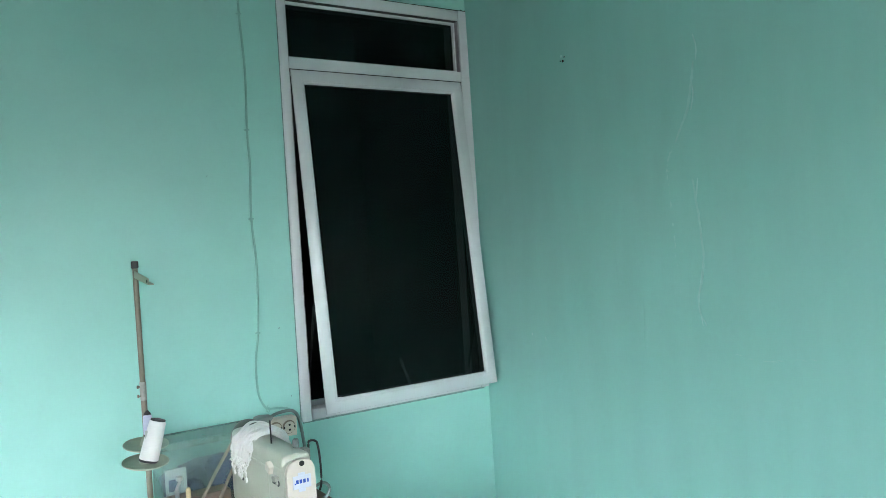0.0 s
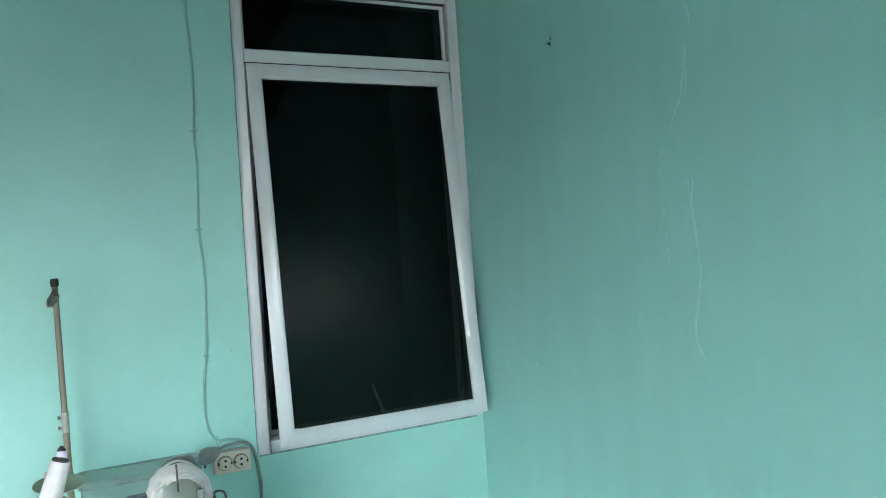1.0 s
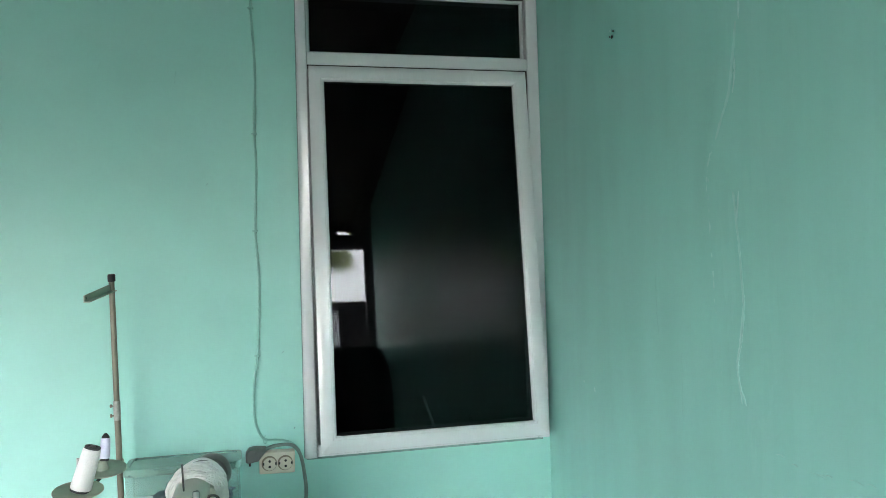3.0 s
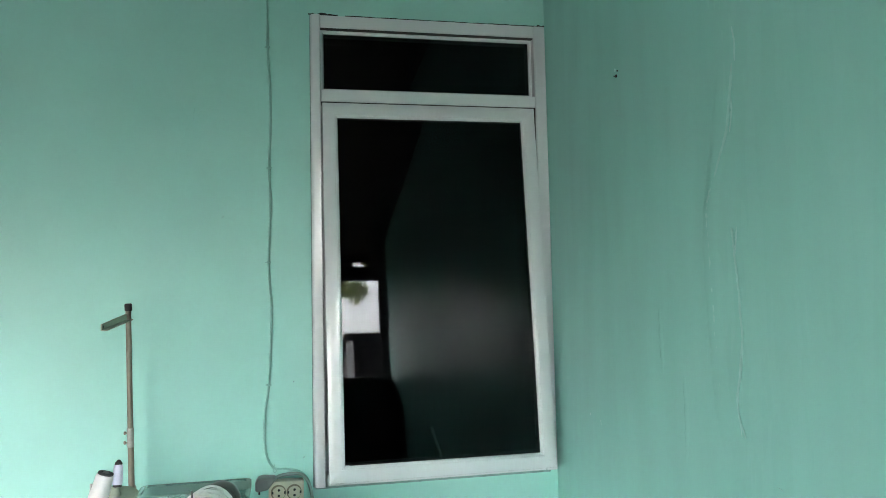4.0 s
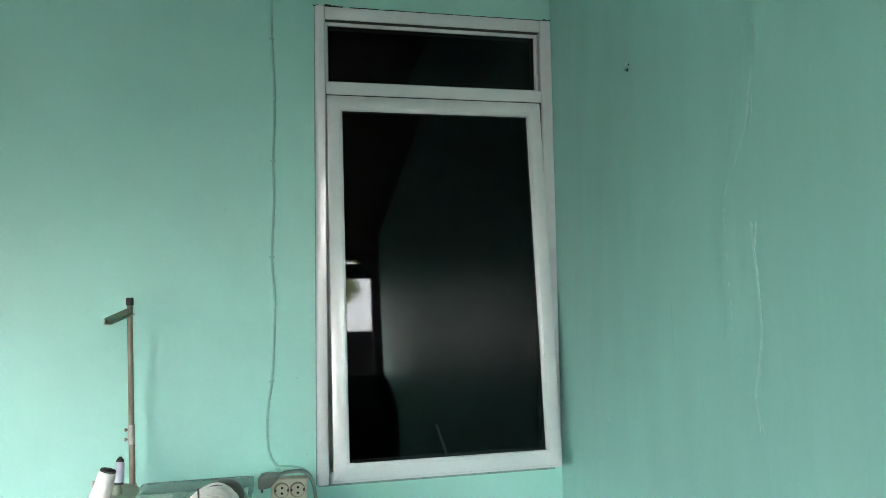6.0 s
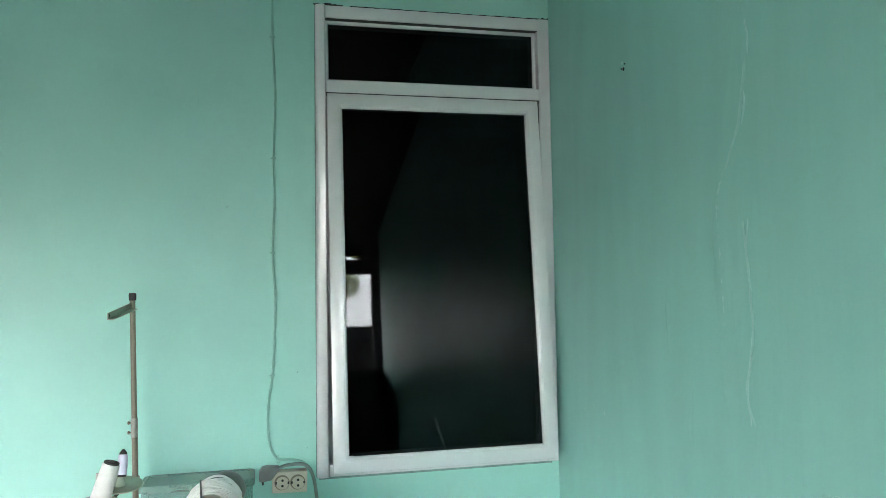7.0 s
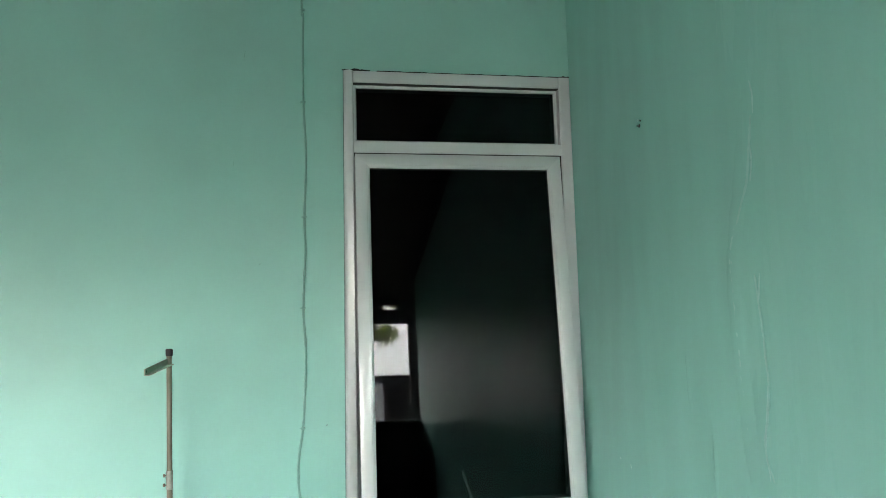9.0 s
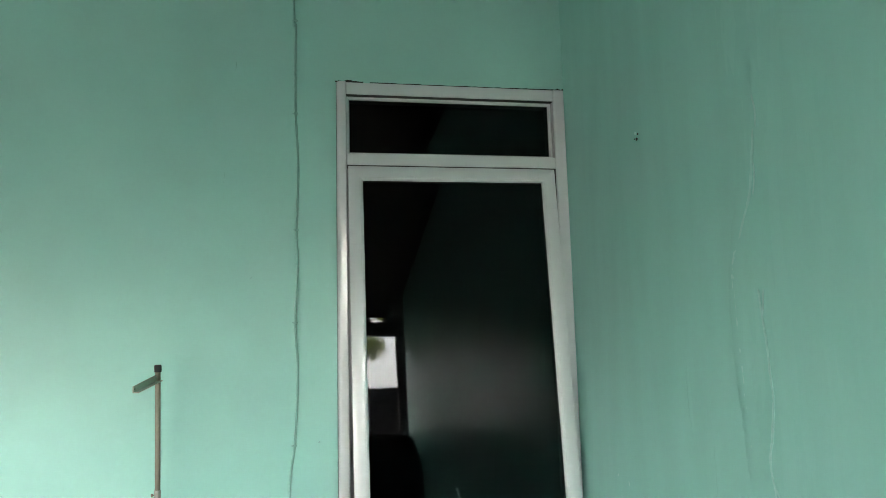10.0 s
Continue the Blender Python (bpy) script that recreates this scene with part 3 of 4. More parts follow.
line = [(-0.822, 3.02), (-0.821, 2.53), (-0.816, 2.48), (-0.817, 2.36), (-0.8165, 2.219), (-0.811, 2.10), (-0.810, 2.018), (-0.815, 1.879), (-0.813, 1.772), (-0.8195, 1.618), (-0.813, 1.501), (-0.816, 1.38),
        (-0.822, 1.284), (-0.832, 1.215), (-0.835, 1.16), (-0.832, 1.108), (-0.821, 1.075), (-0.806, 1.059), (-0.775, 1.056), (-0.745, 1.048), (-0.725, 1.032), (-0.718, 1.016)]
part("sheath", tube(smooth_path([(x + 0.001, CY, z) for x, z in line], 5), 0.0033, 10, 1.0, up=(0, 1, 0.01)), cable_paint, cable, smooth=True)
for x, z in ((-0.817, 2.50), (-0.8165, 2.219), (-0.815, 1.879), (-0.8195, 1.618), (-0.822, 1.284)):
    clip = part("cable_clip", boxm(x - 0.005, x + 0.0075, CY - 0.0035, WALL_Y + 0.001, z - 0.0025, z + 0.0025, 0.0012), cable_paint, cable)
    part("nail", lathe([(0.0016, 0), (0.0016, 0.002)], pose(x - 0.0065, WALL_Y - 0.001, z, 90, 0, 0), 8), cable_paint, cable)
part("cable_tie", tube(smooth_path([(-0.811, CY - 0.006, 1.066), (-0.803, CY - 0.007, 1.061), (-0.806, CY - 0.007, 1.050), (-0.812, CY - 0.005, 1.055), (-0.807, CY - 0.007, 1.072)]), 0.0012, 5), cable_paint, cable)

socket = thing("power_socket", (-0.778, WALL_Y, 1.005), "aged cream double wall socket below the cable", "socket")
m = pose(-0.778, 0, 1.003, 0, 1.5, 0)
part("socket_box", extrude(rounded(-0.046, 0.046, -0.028, 0.028, 0.004, 3), -0.028, WALL_Y + 0.001, 0.003, m), socket_cream, socket, smooth=True)
for s in (-0.0205, 0.0205):
    ring = part("socket_well", lathe([(0.0198, 0), (0.0198, 0.0016), (0.0188, 0.0020)], m @ pose(s, -0.0280, 0.0, 90, 0, 0), 28), well_shade_brown, socket, "raised disc coloured with the shade of the well", True)
    part("well_core", lathe([(0.0172, 0), (0.0168, 0.0030), (0.0160, 0.0033)], m @ pose(s + 0.0012, -0.0280, -0.0014, 90, 0, 0), 28), socket_cream, ring, smooth=True)
    for x in (-0.0085, 0.0085):
        part("contact_hole", lathe([(0.0033, 0), (0.0033, 0.0012)], m @ pose(s + 0.0012, -0.0308, x * 0.85 - 0.0012, 90, 0, 0), 12), rubber, ring)
    for x in (-0.0150, 0.0168):
        part("earth_clip", box(bmesh.new(), s + x - 0.0022, s + x + 0.0022, -0.0322, -0.0285, -0.0038, 0.0030, 0.0006, 1, m), dark_steel, ring)

plug = thing("power_plug", (-0.845, WALL_Y, 1.03), "grey plug block pushed in beside the socket", "plug")
part("plug_body", extrude([(-0.858, 1.012), (-0.852, 1.008), (-0.826, 1.012), (-0.806, 1.036), (-0.806, 1.043), (-0.836, 1.046), (-0.850, 1.043), (-0.858, 1.032)], -0.036, WALL_Y, 0.005), plug_grey, plug, smooth=True)
part("plug_pin", tube([(-0.848, -0.026, 1.010), (-0.848, -0.026, 1.0)], 0.0025, 8), dark_steel, plug)
part("plug_rib", boxm(-0.836, -0.826, -0.038, -0.034, 1.016, 1.038, 0.001), plug_grey, plug)
cord = thing("extension_cable", (-0.71, WALL_Y, 0.9), "thick grey green rubber cord hanging beside the socket", "cord")
part("sheath", tube(smooth_path([(-0.812, -0.02, 1.038), (-0.785, -0.022, 1.047), (-0.745, -0.02, 1.047), (-0.724, -0.012, 1.030), (-0.713, -0.006, 1.0), (-0.707, -0.004, 0.96), (-0.704, -0.006, 0.915), (-0.712, -0.012, 0.84), (-0.735, -0.02, 0.70), (-0.76, -0.03, 0.4), (-0.78, -0.04, 0.05), (-0.80, -0.05, 0.006)], 6), 0.0048, 8), cord_grey, cord, smooth=True)

# ---- sewing table ----
TT = 0.862
table = thing("sewing_table", (-0.95, -0.62, 0), "brown laminate industrial sewing table on steel legs", "table")
part("tabletop", boxm(-1.245, -0.753, -1.16, -0.012, TT - 0.04, TT, 0.006), table_top_mat, table)
for y in (-1.0, -0.18):
    part("leg", boxm(-0.99, -0.95, y - 0.02, y + 0.02, 0.05, TT - 0.04, 0.004), dark_steel, table)
    part("foot", boxm(-1.22, -0.78, y - 0.03, y + 0.03, 0.0, 0.05, 0.006), dark_steel, table)
part("stretcher", boxm(-0.985, -0.955, -0.98, -0.20, 0.12, 0.16, 0.004), dark_steel, table)

# ---- sewing machine, its needle end towards the yard ----
machine = thing("sewing_machine", (-0.94, -0.42, TT), "grey green industrial sewing machine with a cream face plate", "sewing machine")
MX = -0.943
part("bed", boxm(MX - 0.088, MX + 0.09, -0.665, -0.19, TT, TT + 0.022, 0.006), machine_paint, machine)
arm = [(-0.045, 0.94), (-0.045, 1.045)]
for s in range(13):
    a = radians(180 - 15 * s)
    arm.append((0.045 * math.copysign(abs(math.cos(a)) ** 0.42, math.cos(a)), 1.045 + 0.031 * abs(math.sin(a)) ** 0.5))
arm += [(0.045, 0.94), (0.038, 0.928), (-0.038, 0.928)]
AX = -0.9565
part("arm", extrude([(AX + x * 0.75, z) for x, z in arm], -0.585, -0.235, 0.006), machine_paint, machine, smooth=True)
part("pillar", extrude(rounded(AX - 0.034, AX + 0.05, TT + 0.02, 1.055, 0.02, 6), -0.375, -0.228, 0.008), machine_paint, machine, smooth=True)
part("needle_head", extrude(rounded(-0.9915, -0.9245, 0.913, 1.062, 0.022, 6), -0.60, -0.50, 0.006), machine_paint, machine, smooth=True)
plate = part("face_plate", extrude(rounded(-0.990, -0.9255, 0.92, 1.068, 0.024, 8), -0.612, -0.60, 0.004), machine_cream, machine, "cream enamelled face plate", True)
part("screw", lathe([(0.006, 0), (0.006, 0.0015), (0.0045, 0.002)], pose(-0.955, -0.611, 1.0595, 90, 0, 0), 14), dark_steel, plate)
part("screw", lathe([(0.0065, 0), (0.0065, 0.002), (0.005, 0.003)], pose(-0.955, -0.611, 0.973, 90, 0, 0), 14), steel, plate)
BADGE = Matrix.Translation((-0.0075, 0, -0.0105))
badge = part("badge", box(bmesh.new(), -0.970, -0.929, -0.6132, -0.6115, 1.017, 1.045, 0.0006, 1, BADGE), sticker_pale, plate, "pale blue maker's sticker")
for z0, z1 in ((1.045, 1.051), (1.010, 1.017)):
    part("badge_mark", box(bmesh.new(), -0.958, -0.942, -0.6128, -0.6115, z0, z1, 0.0005, 1, BADGE), sticker_pale, plate)
for i, (x, w) in enumerate(((-0.9655, .002), (-0.9605, .0055), (-0.9525, .0055), (-0.9445, .0055), (-0.9365, .003))):
    part("print_bar", box(bmesh.new(), x - w / 2, x + w / 2, -0.6142, -0.6130, 1.0285 if w > .0021 else 1.0275, 1.0365 if w > .0021 else 1.030, m=BADGE), sticker_blue, plate)
# side cover and its screws
SX = AX - 0.03375
part("side_cover", boxm(SX - 0.0025, SX + 0.004, -0.50, -0.362, 0.94, 1.036, 0.0015), machine_paint, machine)
for y, z in ((-0.336, 0.991), (-0.316, 0.967)):
    part("screw", lathe([(0.0042, 0), (0.0042, 0.003), (0.003, 0.0035)], pose(SX + 0.0005, y, z, 0, -90, 0), 10), dark_steel, machine)
# tension guide, oil cap, thread pin, lifting lever
guide = part("thread_guide", boxm(SX - 0.012, SX + 0.004, -0.536, -0.512, 1.030, 1.050, 0.003, m=Matrix.Translation((SX, -0.524, 1.04)) @ pose(0, 0, 0, 24, 0, 0) @ Matrix.Translation((-SX, 0.524, -1.04))), machine_cream, machine)
part("guide_finger", boxm(SX - 0.012, SX + 0.002, -0.568, -0.549, 1.018, 1.029, 0.002), sleeve, guide)
part("guide_slot", boxm(SX - 0.011, SX - 0.002, -0.566, -0.551, 1.0135, 1.0175, 0.001), dark_steel, guide)
part("tension_knob", lathe([(0.005, 0), (0.005, 0.004), (0.0035, 0.005), (0.0035, 0.009), (0.002, 0.010)], pose(SX + 0.001, -0.566, 1.014, 0, -90, 0), 18), sleeve, guide, smooth=True)
part("tension_disc", lathe([(0.0065, 0.002), (0.0072, 0.003), (0.0065, 0.004)], pose(SX, -0.566, 1.014, 0, -90, 0), 18), dark_steel, guide)
part("oil_cap", lathe([(0.011, 1.050), (0.011, 1.068), (0.0075, 1.070), (0.007, 1.091), (0.0055, 1.094)], pose(-0.936, -0.535, 0), 18), oil_plastic, machine, "clear grey oil sight cap", True)
part("thread_pin", tube([(-0.966, -0.462, 1.066), (-0.968, -0.466, 1.131)], 0.0019, 8), dark_steel, machine, smooth=True)
part("lifting_lever", tube(smooth_path([(-0.912, -0.55, 1.045), (-0.912, -0.55, 1.080), (-0.909, -0.55, 1.087), (-0.898, -0.552, 1.086), (-0.892, -0.554, 1.077), (-0.889, -0.556, 1.04), (-0.890, -0.558, 0.995), (-0.896, -0.56, 0.975)], 5), 0.0026, 8), dark_steel, machine, smooth=True)
part("lever_block", boxm(-0.948, -0.912, -0.562, -0.535, 1.052, 1.074, 0.004), sleeve, machine)
part("take_up_guard", tube(smooth_path([(-0.926, -0.55, 0.978), (-0.905, -0.55, 0.983), (-0.884, -0.548, 0.987), (-0.870, -0.545, 0.979), (-0.866, -0.545, 0.967), (-0.874, -0.545, 0.955), (-0.892, -0.548, 0.948), (-0.926, -0.55, 0.945)], 6), 0.0036, 8), cord_grey, machine, "grey green looped guard", True)
wheel = part("handwheel", lathe([(0.026, 0), (0.039, 0.004), (0.0445, 0.010), (0.046, 0.020), (0.0435, 0.034), (0.038, 0.040), (0.032, 0.035), (0.023, 0.042), (0.011, 0.044)], pose(MX + 0.011, -0.172, 1.037, 90, 0, 0), 40), wheel_mat, machine, "dark grey handwheel", True)
part("axle", tube([(MX + 0.004, -0.24, 1.026), (MX + 0.004, -0.18, 1.026)], 0.02, 14), dark_steel, wheel)
belt = part("drive_belt", tube([(-0.975, -0.205, 1.04), (-1.028, -0.218, 0.972), (-1.10, -0.235, 0.87)], 0.0055, 8, 0.6), belt_mat, machine, "grey brown drive belt", True)
part("drive_belt", tube([(-0.985, -0.215, 0.97), (-1.02, -0.222, 0.91), (-1.05, -0.235, 0.866)], 0.0055, 8, 0.6), belt_mat, machine, "", True)

# white tape thrown over the arm
tape = thing("white_tape_bundle", (-0.945, -0.33, 1.08), "loose bundle of white cotton tape over the machine arm", "tape")
TX = -0.951
rnd = random.Random(12)
for i in range(92):
    y = -0.315 - 0.085 * rnd.random() + 0.02 * rnd.random()
    lift = 0.003 + 0.016 * rnd.random()
    left, right = rnd.uniform(0.0, 0.025) if i % 5 else rnd.uniform(0.02, 0.06), rnd.uniform(0.0, 0.03)
    pts = []
    for k in range(15):
        a = radians(196 - 15.2 * k)
        w = 0.041 + lift + 0.004 * rnd.uniform(-1, 1)
        pts.append((TX + w * math.cos(a), y + 0.012 * math.sin(k * 0.8 + i) + 0.002 * k * math.sin(i), 1.043 + (0.036 + lift) * math.sin(a)))
    lo = [(TX - 0.041 - lift + rnd.uniform(-0.006, 0.003), y + 0.012 * q + rnd.uniform(-0.008, 0.008), 1.032 - left * q) for q in (1.0, 0.75, 0.5, 0.25)]
    hi = [(TX + 0.042 + lift + rnd.uniform(-0.002, 0.006), y + rnd.uniform(-0.008, 0.008), 1.030 - right * q) for q in (0.4, 1.0)]
    part("tape_strand", tube(smooth_path(lo + pts + hi, 3), rnd.uniform(0.0018, 0.0032), 6, 0.55), tape_white, tape, smooth=True)

# ---- thread stand ----
stand = thing("thread_stand", (-1.160, -0.066, TT), "beige metal thread stand with two spool trays", "thread stand")
P0, P1 = (-1.157, -0.055, TT), (-1.1635, -0.083, 1.50)
part("tube_lower", tube([P0, (-1.1605, -0.0695, 1.19)], 0.0074, 14), pole_paint, stand, smooth=True)
part("tube_upper", tube([(-1.1605, -0.0695, 1.19), P1], 0.0068, 14), pole_paint, stand, smooth=True)
part("pole_cap", lathe([(0.0085, 0), (0.0090, 0.004), (0.0090, 0.015), (0.0078, 0.018)], along((-1.1633, -0.082, 1.497), (-1.1637, -0.084, 1.52)), 18), rubber, stand, "black rubber cap", True)
part("clamp", lathe([(0.0078, -0.024), (0.0083, -0.022), (0.0083, 0.022), (0.0078, 0.024)], along((-1.1605, -0.0695, 1.178), (-1.1615, -0.074, 1.3)), 18), sleeve, stand, "bright metal joint sleeve", True)
for z in (1.166, 1.190):
    part("clamp_screw", lathe([(0.0020, 0), (0.0020, 0.004), (0.0045, 0.005), (0.0045, 0.008), (0.0034, 0.009)], pose(-1.167, -0.072, z, 0, -90, 0), 12), pole_paint, stand)
# folded guide arm pointing into the porch
bm = bmesh.new()
a0, a1 = Vector((-1.1655, -0.07, 1.482)), Vector((-1.178, -0.305, 1.464))
d = (a1 - a0).normalized()
s = d.cross(Vector((0, 0, 1))).normalized()
sec = [(-0.001, 0.010), (0.001, 0.010), (0.001, -0.006), (0.012, -0.0065), (0.012, -0.009), (-0.001, -0.009)]
ends = [[bm.verts.new(p + s * q * -1 + Vector((0, 0, h * k))) for q, h in sec] for p, k in ((a0, 1.0), (a1, 0.8))]
for i in range(6):
    bm.faces.new((ends[0][i], ends[0][(i + 1) % 6], ends[1][(i + 1) % 6], ends[1][i]))
bm.faces.new(ends[0])
bm.faces.new(ends[1][::-1])
guide_arm = part("guide_arm", bm, tray_plastic, stand, "grey angled thread guide arm")
for q in (0.95,):
    c = a0 + (a1 - a0) * q
    part("guide_eye", lathe([(0.0035, 0), (0.0035, 0.004)], pose(c.x - 0.0025, c.y, c.z + 0.001, 0, 90, 0), 10), dark_gap, guide_arm)

def tray(c, r, tilt, pin):
    m = pose(*c, tilt, 3, 0)
    t = part("spool_tray", lathe([(r * 0.2, -0.004), (r * 0.9, -0.002), (r, 0.001), (r * 0.985, 0.0035), (r * 0.9, 0.0015), (0.012, 0.0015), (0.010, 0.006)], m, 40), tray_plastic, stand, "dusty olive plastic spool tray", True)
    part("spool_pin", tube([m @ Vector((0, 0, 0)), m @ Vector((0, 0, pin))], 0.003, 8), steel, t)
    part("spool_seat", lathe([(0.0150, 0.001), (0.0135, 0.005), (0.0090, 0.021), (0.0070, 0.0225)], m, 20), tray_plastic, t, "", True)
    return t

tray((-1.179, -0.158, 1.058), 0.054, 8, 0.05)
tray((-1.205, -0.278, 1.045), 0.052, 8, 0.075)
part("tray_bar", tube([(-1.158, -0.058, 1.050), (-1.175, -0.155, 1.047), (-1.196, -0.285, 1.034)], 0.005, 8, 0.5), dark_steel, stand)
part("tray_hub", lathe([(0.010, 0), (0.010, 0.02), (0.008, 0.024)], along((-1.1585, -0.058, 1.032), (-1.159, -0.060, 1.1)), 16), tray_plastic, stand)

def cone(name, label, low, high, r0, r1, material, point):
    e = thing(name, low, label, "thread spool")
    h = (Vector(high) - Vector(low)).length
    m = along(low, high)
    part("wound_thread", lathe([(r0 - 0.002, 0.004), (r0, 0.007), (r0 * 0.97 + r1 * 0.03, h * 0.1), (r0 * 0.5 + r1 * 0.5 + 0.0004, h * 0.5), (r1, h - 0.006), (r1 - 0.002, h - 0.003)], m, 32), material, e, smooth=True)
    part("base_ring", lathe([(r0 - 0.003, 0), (r0 - 0.001, 0.001), (r0 - 0.001, 0.0055), (r0 - 0.004, 0.006)], m, 28), rubber, e)
    top = [(r1 * 0.9, h - 0.004), (r1 * 0.88, h + 0.001), (r1 * 0.55, h + 0.0015), (r1 * 0.5, h - 0.002)]
    if point:
        top = [(r1 * 0.85, h - 0.004), (r1 * 0.8, h + 0.001), (r1 * 0.3, h + 0.007), (r1 * 0.25, h + 0.008)]
    part("core_tip", lathe(top, m, 24), rubber, e, "", True)
    if not point:
        part("core_hole", lathe([(r1 * 0.45, h - 0.001), (r1 * 0.25, h + 0.0035)], m, 16), wheel_mat, e)
    return e

cone("thread_spool", "large white thread cone leaning on the front tray", (-1.2005, -0.2825, 1.046), (-1.172, -0.283, 1.140), 0.0220, 0.0187, thread_white, False)
cone("thread_spool", "small pale lilac thread spool on the back tray", (-1.173, -0.163, 1.079), (-1.171, -0.155, 1.134), 0.0112, 0.0104, thread_lilac, True)

# ---- plastic box, board and bobbin winder on the table ----
crate = thing("storage_box", (-1.0, -0.06, TT), "cloudy clear plastic storage box holding blue cloth", "storage box")
BX0, BX1, BY0, BY1, BZ = -1.138, -0.874, -0.118, -0.004, 1.043
for nm, b in (("box_wall", (BX0, BX1, BY0, BY0 + 0.003, TT + 0.002, BZ - 0.018)), ("box_wall", (BX0, BX1, BY1 - 0.003, BY1, TT + 0.002, BZ - 0.018)),
              ("box_wall", (BX0, BX0 + 0.003, BY0 + 0.003, BY1 - 0.003, TT + 0.002, BZ - 0.018)), ("box_wall", (BX1 - 0.003, BX1, BY0 + 0.003, BY1 - 0.003, TT + 0.002, BZ - 0.018)),
              ("box_base", (BX0 + 0.003, BX1 - 0.003, BY0 + 0.003, BY1 - 0.003, TT, TT + 0.003))):
    part(nm, boxm(*b), clear_plastic, crate)
lid = bmesh.new()
out = [(x, y) for x, y in rounded(BX0 - 0.006, BX1 + 0.006, BY0 - 0.006, BY1 + 0.003, 0.02, 5)]
inn = [(x, y) for x, y in rounded(BX0 + 0.006, BX1 - 0.006, BY0 + 0.006, BY1 - 0.009, 0.014, 5)]
loops = [[lid.verts.new((x, y, z)) for x, y in o] for o, z in ((out, BZ - 0.02), (out, BZ - 0.002), (inn, BZ), (inn, BZ - 0.005))]
for a, b in zip(loops, loops[1:]):
    for i in range(len(a)):
        lid.faces.new((a[i], a[(i + 1) % len(a)], b[(i + 1) % len(a)], b[i]))
lid.faces.new(loops[-1])
part("lid", lid, lid_plastic, crate, "translucent lid with a raised rim", True)
part("paper_label", boxm(BX0 + 0.008, BX0 + 0.062, BY0 + 0.0055, BY0 + 0.0075, 0.90, 0.972, 0.0006, 1), paper, crate, "white paper label")
part("label_print", boxm(BX0 + 0.016, BX0 + 0.040, BY0 + 0.0042, BY0 + 0.0054, 0.915, 0.945, 0.0005, 1), cloth_blue, crate)

def heap(x0, x1, y0, y1, z0, z1, seed):
    bm = bmesh.new()
    bmesh.ops.create_icosphere(bm, subdivisions=4, radius=1)
    for v in bm.verts:
        n = v.co.normalized()
        k = 1 + 0.22 * noise.noise(n * 2.4 + Vector((seed, 0, 0))) + 0.10 * noise.noise(n * 7 + Vector((0, seed, 0)))
        sq = [math.copysign(abs(c) ** 0.6, c) for c in n]
        v.co = Vector(((x0 + x1) / 2 + sq[0] * k * (x1 - x0) / 2.6, (y0 + y1) / 2 + sq[1] * k * (y1 - y0) / 2.6, (z0 + z1) / 2 + sq[2] * k * (z1 - z0) / 2.5))
        v.co = Vector((min(max(v.co.x, BX0 + 0.005), BX1 - 0.005), min(max(v.co.y, BY0 + 0.005), BY1 - 0.005), max(v.co.z, TT + 0.004)))
    return bm

part("folded_cloth", heap(BX0 - .02, BX1 + .02, BY0 + .036, BY1 + .004, TT - .01, 0.972, 1.7), cloth_grey, crate, "grey blue folded cloth", True)
part("folded_cloth", heap(-1.03, -0.915, BY0 - .014, BY1 - .03, TT + .004, 0.985, 4.1), cloth_blue, crate, "navy folded cloth", True)
part("folded_cloth", heap(-1.085, -1.025, BY0 - .008, BY1 - .05, TT + .004, 0.935, 6.3), cloth_blue, crate, "navy folded cloth", True)

tagged(finish("wooden_board", boxm(-1.20, -0.99, -0.205, -0.150, TT, 0.918, 0.004), table_top_mat), "brown wooden block lying on the sewing table", "wooden block")

winder = thing("bobbin_winder", (-1.13, -0.27, TT), "small nickel bobbin winder fixed to the table", "bobbin winder")
part("bracket", boxm(-1.150, -1.110, -0.290, -0.255, TT, TT + 0.012, 0.003), steel, winder)
part("upright", tube(smooth_path([(-1.133, -0.27, TT + 0.01), (-1.136, -0.272, 0.93), (-1.139, -0.275, 0.965), (-1.131, -0.275, 0.982)]), 0.006, 8, 0.6), steel, winder, smooth=True)
part("spindle_knob", lathe([(0.006, 0), (0.008, 0.003), (0.008, 0.009), (0.005, 0.011)], pose(-1.132, -0.275, 0.984), 14), steel, winder, smooth=True)
part("trip_tip", lathe([(0.005, 0), (0.006, 0.01), (0.006, 0.045), (0.004, 0.05)], pose(-1.112, -0.27, TT + 0.05), 12), tip_yellow, winder, smooth=True)
part("trip_arm", tube([(-1.112, -0.27, TT + 0.01), (-1.112, -0.27, TT + 0.055)], 0.004, 8), steel, winder)

# ---- outdoors, seen only as a reflection in the glass ----
shed = thing("neighbour_shed", (3.2, -13.5, -0.14), "dark neighbouring shed with a corrugated zinc roof", "shed")
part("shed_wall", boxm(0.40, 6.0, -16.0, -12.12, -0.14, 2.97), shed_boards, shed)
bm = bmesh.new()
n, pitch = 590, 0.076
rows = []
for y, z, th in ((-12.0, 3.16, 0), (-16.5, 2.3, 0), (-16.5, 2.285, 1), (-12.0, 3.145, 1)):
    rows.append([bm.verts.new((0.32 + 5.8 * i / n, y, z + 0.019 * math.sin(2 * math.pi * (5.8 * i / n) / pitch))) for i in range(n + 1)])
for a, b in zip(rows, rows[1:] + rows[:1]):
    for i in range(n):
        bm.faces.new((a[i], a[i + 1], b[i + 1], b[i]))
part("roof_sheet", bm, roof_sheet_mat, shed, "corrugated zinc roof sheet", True)
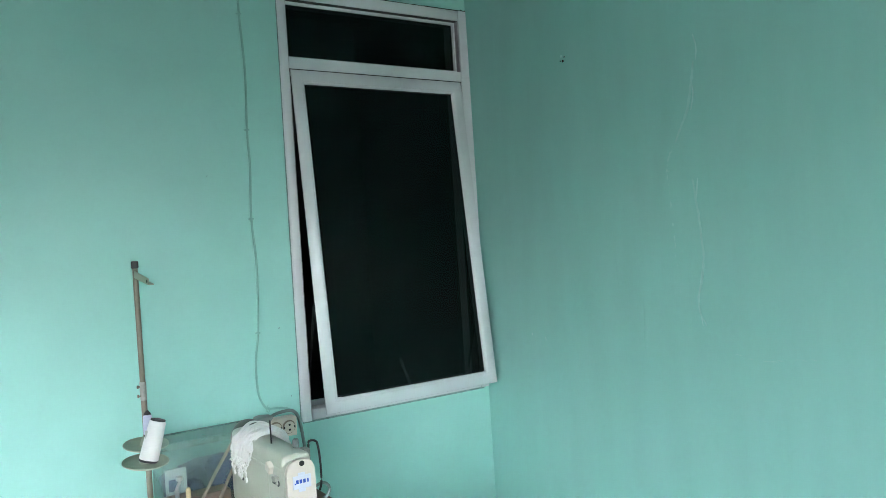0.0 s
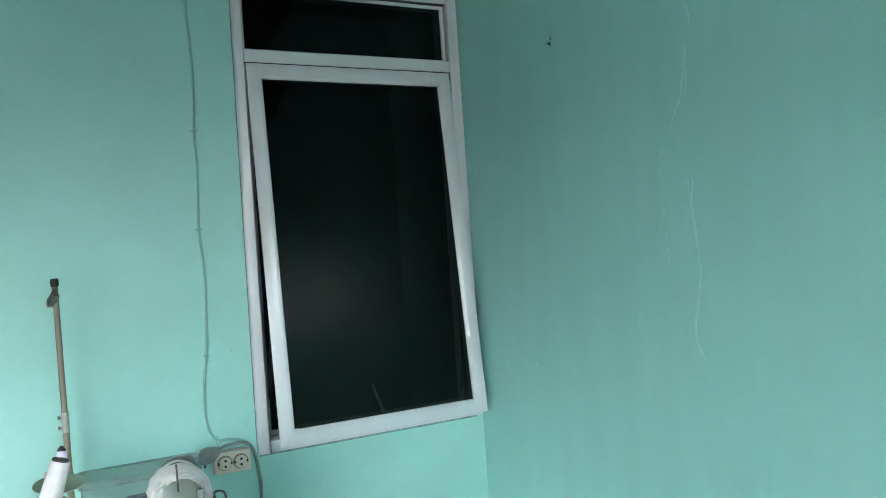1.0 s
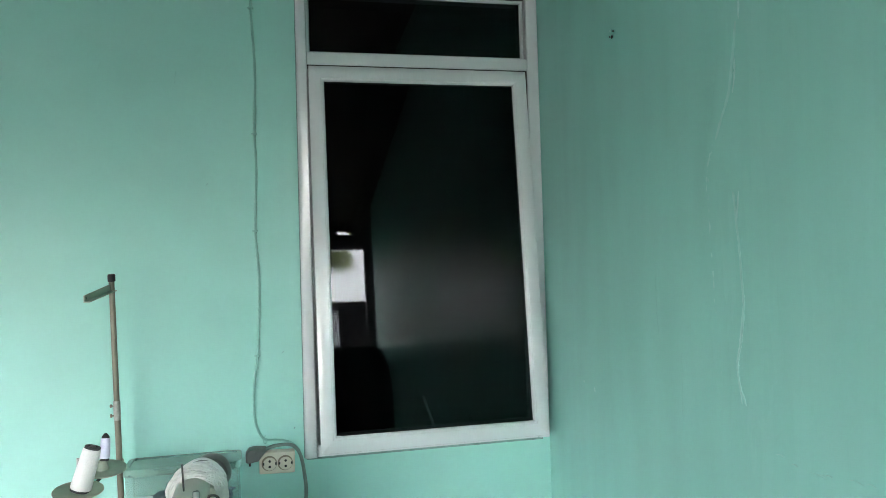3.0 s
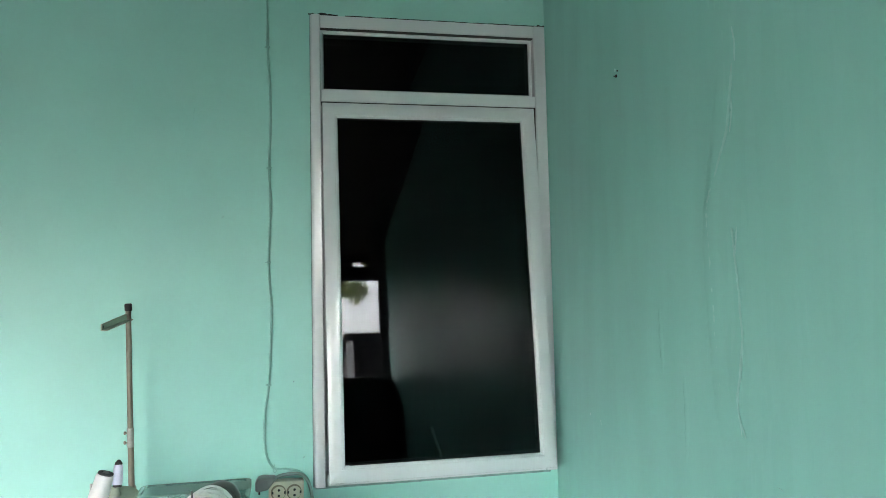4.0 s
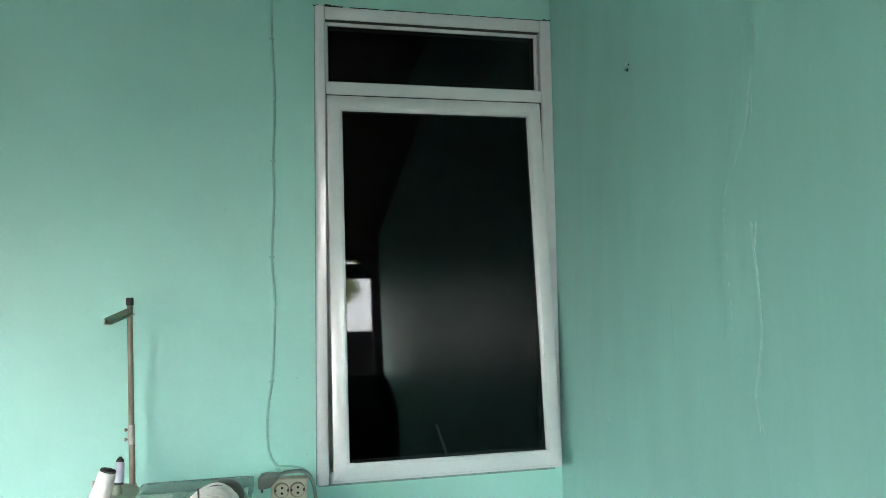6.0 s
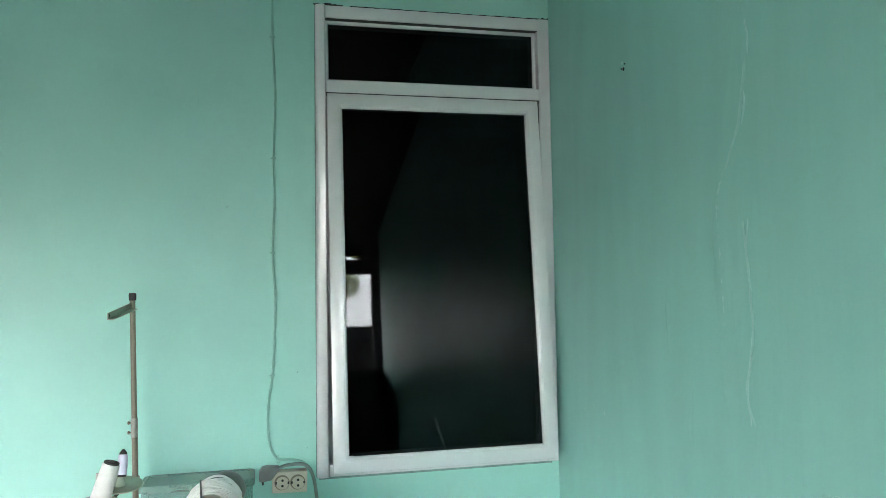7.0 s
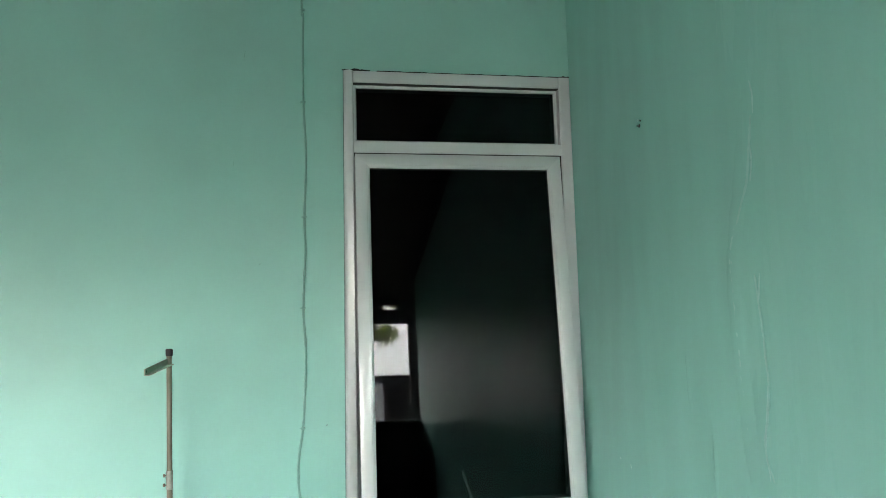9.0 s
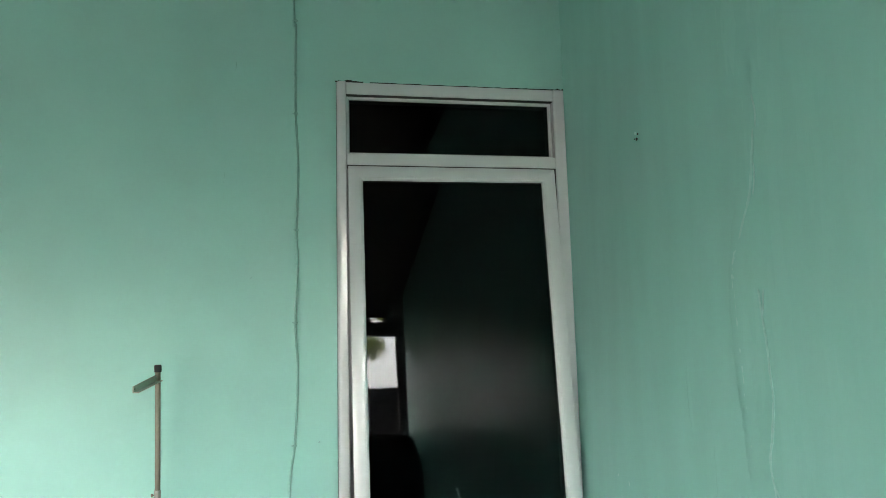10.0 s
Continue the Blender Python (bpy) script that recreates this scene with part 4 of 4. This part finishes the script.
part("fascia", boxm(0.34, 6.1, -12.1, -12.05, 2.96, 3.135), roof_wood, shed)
part("wall_panel", boxm(0.34, 0.48, -11.97, -11.92, 2.3, 3.0), pale_board, shed, "pale grey upright board")

def tree(base, height, reach, seed):
    rnd = random.Random(seed)
    e = thing("mango_tree", base, "mango tree with drooping long leaves beside the porch", "tree")
    b = Vector(base)
    fork = b + Vector((0.15, 0.1, height * 0.5))
    part("trunk", tube(smooth_path([b, b + Vector((0.05, 0.02, height * 0.25)), fork]), 0.13, 12, 1.0, taper=0.65), bark, e, smooth=True)
    tips = []
    for i in range(9):
        a = 2 * math.pi * i / 9 + rnd.uniform(-0.2, 0.2)
        r = reach * rnd.uniform(0.6, 1.0)
        end = b + Vector((r * math.cos(a), r * math.sin(a), height * rnd.uniform(0.72, 1.0)))
        mid = (fork + end) / 2 + Vector((0, 0, 0.35))
        way = smooth_path([fork, mid, end], 6)
        part("limb", tube(way, 0.06, 8, 1.0, taper=0.25), bark, e, smooth=True)
        tips += [way[k] for k in range(5, len(way))]
    return e, tips, rnd

mango, tips, rnd = tree((-1.3, -6.9, -0.14), 4.3, 1.9, 21)
twig = [Vector((-0.9, -6.1, 2.98)), Vector((-0.42, -5.65, 2.84)), Vector((-0.17, -5.5, 2.72)), Vector((-0.03, -5.4, 2.64))]
part("limb", tube(smooth_path([Vector((-1.15, -6.8, 2.0)), *twig], 6), 0.03, 8, 1.0, taper=0.25), bark, mango, smooth=True)
leaves = bmesh.new()

def leaf(bm, p, d, size, rnd):
    d = d.normalized()
    s = d.cross(Vector((rnd.uniform(-1, 1), rnd.uniform(-1, 1), 0.2))).normalized()
    up = s.cross(d)
    w = size * 0.085
    rows = [(0.0, 0.1, 0), (0.3, 1.0, 0.02), (0.6, 0.85, -0.01), (1.0, 0.05, -0.08)]
    prev = None
    for k, ww, h in rows:
        c = p + d * size * k + up * size * h
        now = [bm.verts.new(c - s * w * ww + up * 0.15 * w * ww), bm.verts.new(c), bm.verts.new(c + s * w * ww + up * 0.15 * w * ww)]
        if prev:
            bm.faces.new((prev[0], prev[1], now[1], now[0]))
            bm.faces.new((prev[1], prev[2], now[2], now[1]))
        prev = now

for t in tips:
    for _ in range(26):
        o = Vector((rnd.gauss(0, 0.16), rnd.gauss(0, 0.16), rnd.gauss(0, 0.14)))
        leaf(leaves, t + o, Vector((o.x + rnd.uniform(-.1, .1), o.y + rnd.uniform(-.1, .1), -0.16)), rnd.uniform(0.12, 0.21), rnd)
for t in smooth_path(twig, 8):
    for _ in range(13):
        o = Vector((rnd.gauss(0, 0.06), rnd.gauss(0, 0.08), rnd.gauss(0, 0.05)))
        leaf(leaves, t + o, Vector((o.x * 0.6, o.y * 0.6, -0.16)), rnd.uniform(0.09, 0.15), rnd)
for t in smooth_path([Vector((-0.75, -5.0, 2.96)), Vector((-0.3, -4.8, 2.92)), Vector((0.12, -4.7, 2.88))], 8):
    for _ in range(10):
        o = Vector((rnd.gauss(0, 0.05), rnd.gauss(0, 0.06), rnd.gauss(0, 0.04)))
        leaf(leaves, t + o, Vector((o.x * 2, o.y, -0.12)), rnd.uniform(0.11, 0.18), rnd)
for c, spread, count in (((-0.15, -4.5, 2.755), 0.03, 12), ((-0.095, -4.45, 2.735), 0.012, 5), ((-0.03, -4.3, 2.575), 0.014, 7)):
    for _ in range(count):
        o = Vector((rnd.gauss(0, spread), rnd.gauss(0, 0.03), rnd.gauss(0, 0.02)))
        leaf(leaves, Vector(c) + o, Vector((o.x * 3, o.y, -0.16)), rnd.uniform(0.05, 0.09), rnd)
part("limb", tube(smooth_path([Vector((-0.6, -4.9, 2.93)), Vector((-0.35, -4.65, 2.80)), Vector((-0.14, -4.5, 2.79)), Vector((-0.09, -4.45, 2.75)), Vector((-0.03, -4.3, 2.58))], 6), 0.007, 6, 1.0, taper=0.3), bark, mango, smooth=True)
part("limb", tube(smooth_path([Vector((-1.15, -6.8, 2.0)), Vector((-1.0, -5.8, 2.75)), Vector((-0.75, -5.0, 2.96)), Vector((-0.3, -4.8, 2.92)), Vector((0.12, -4.7, 2.88))], 6), 0.025, 8, 1.0, taper=0.25), bark, mango, smooth=True)
part("crown", leaves, leaf_mat, mango, "long narrow green leaves")
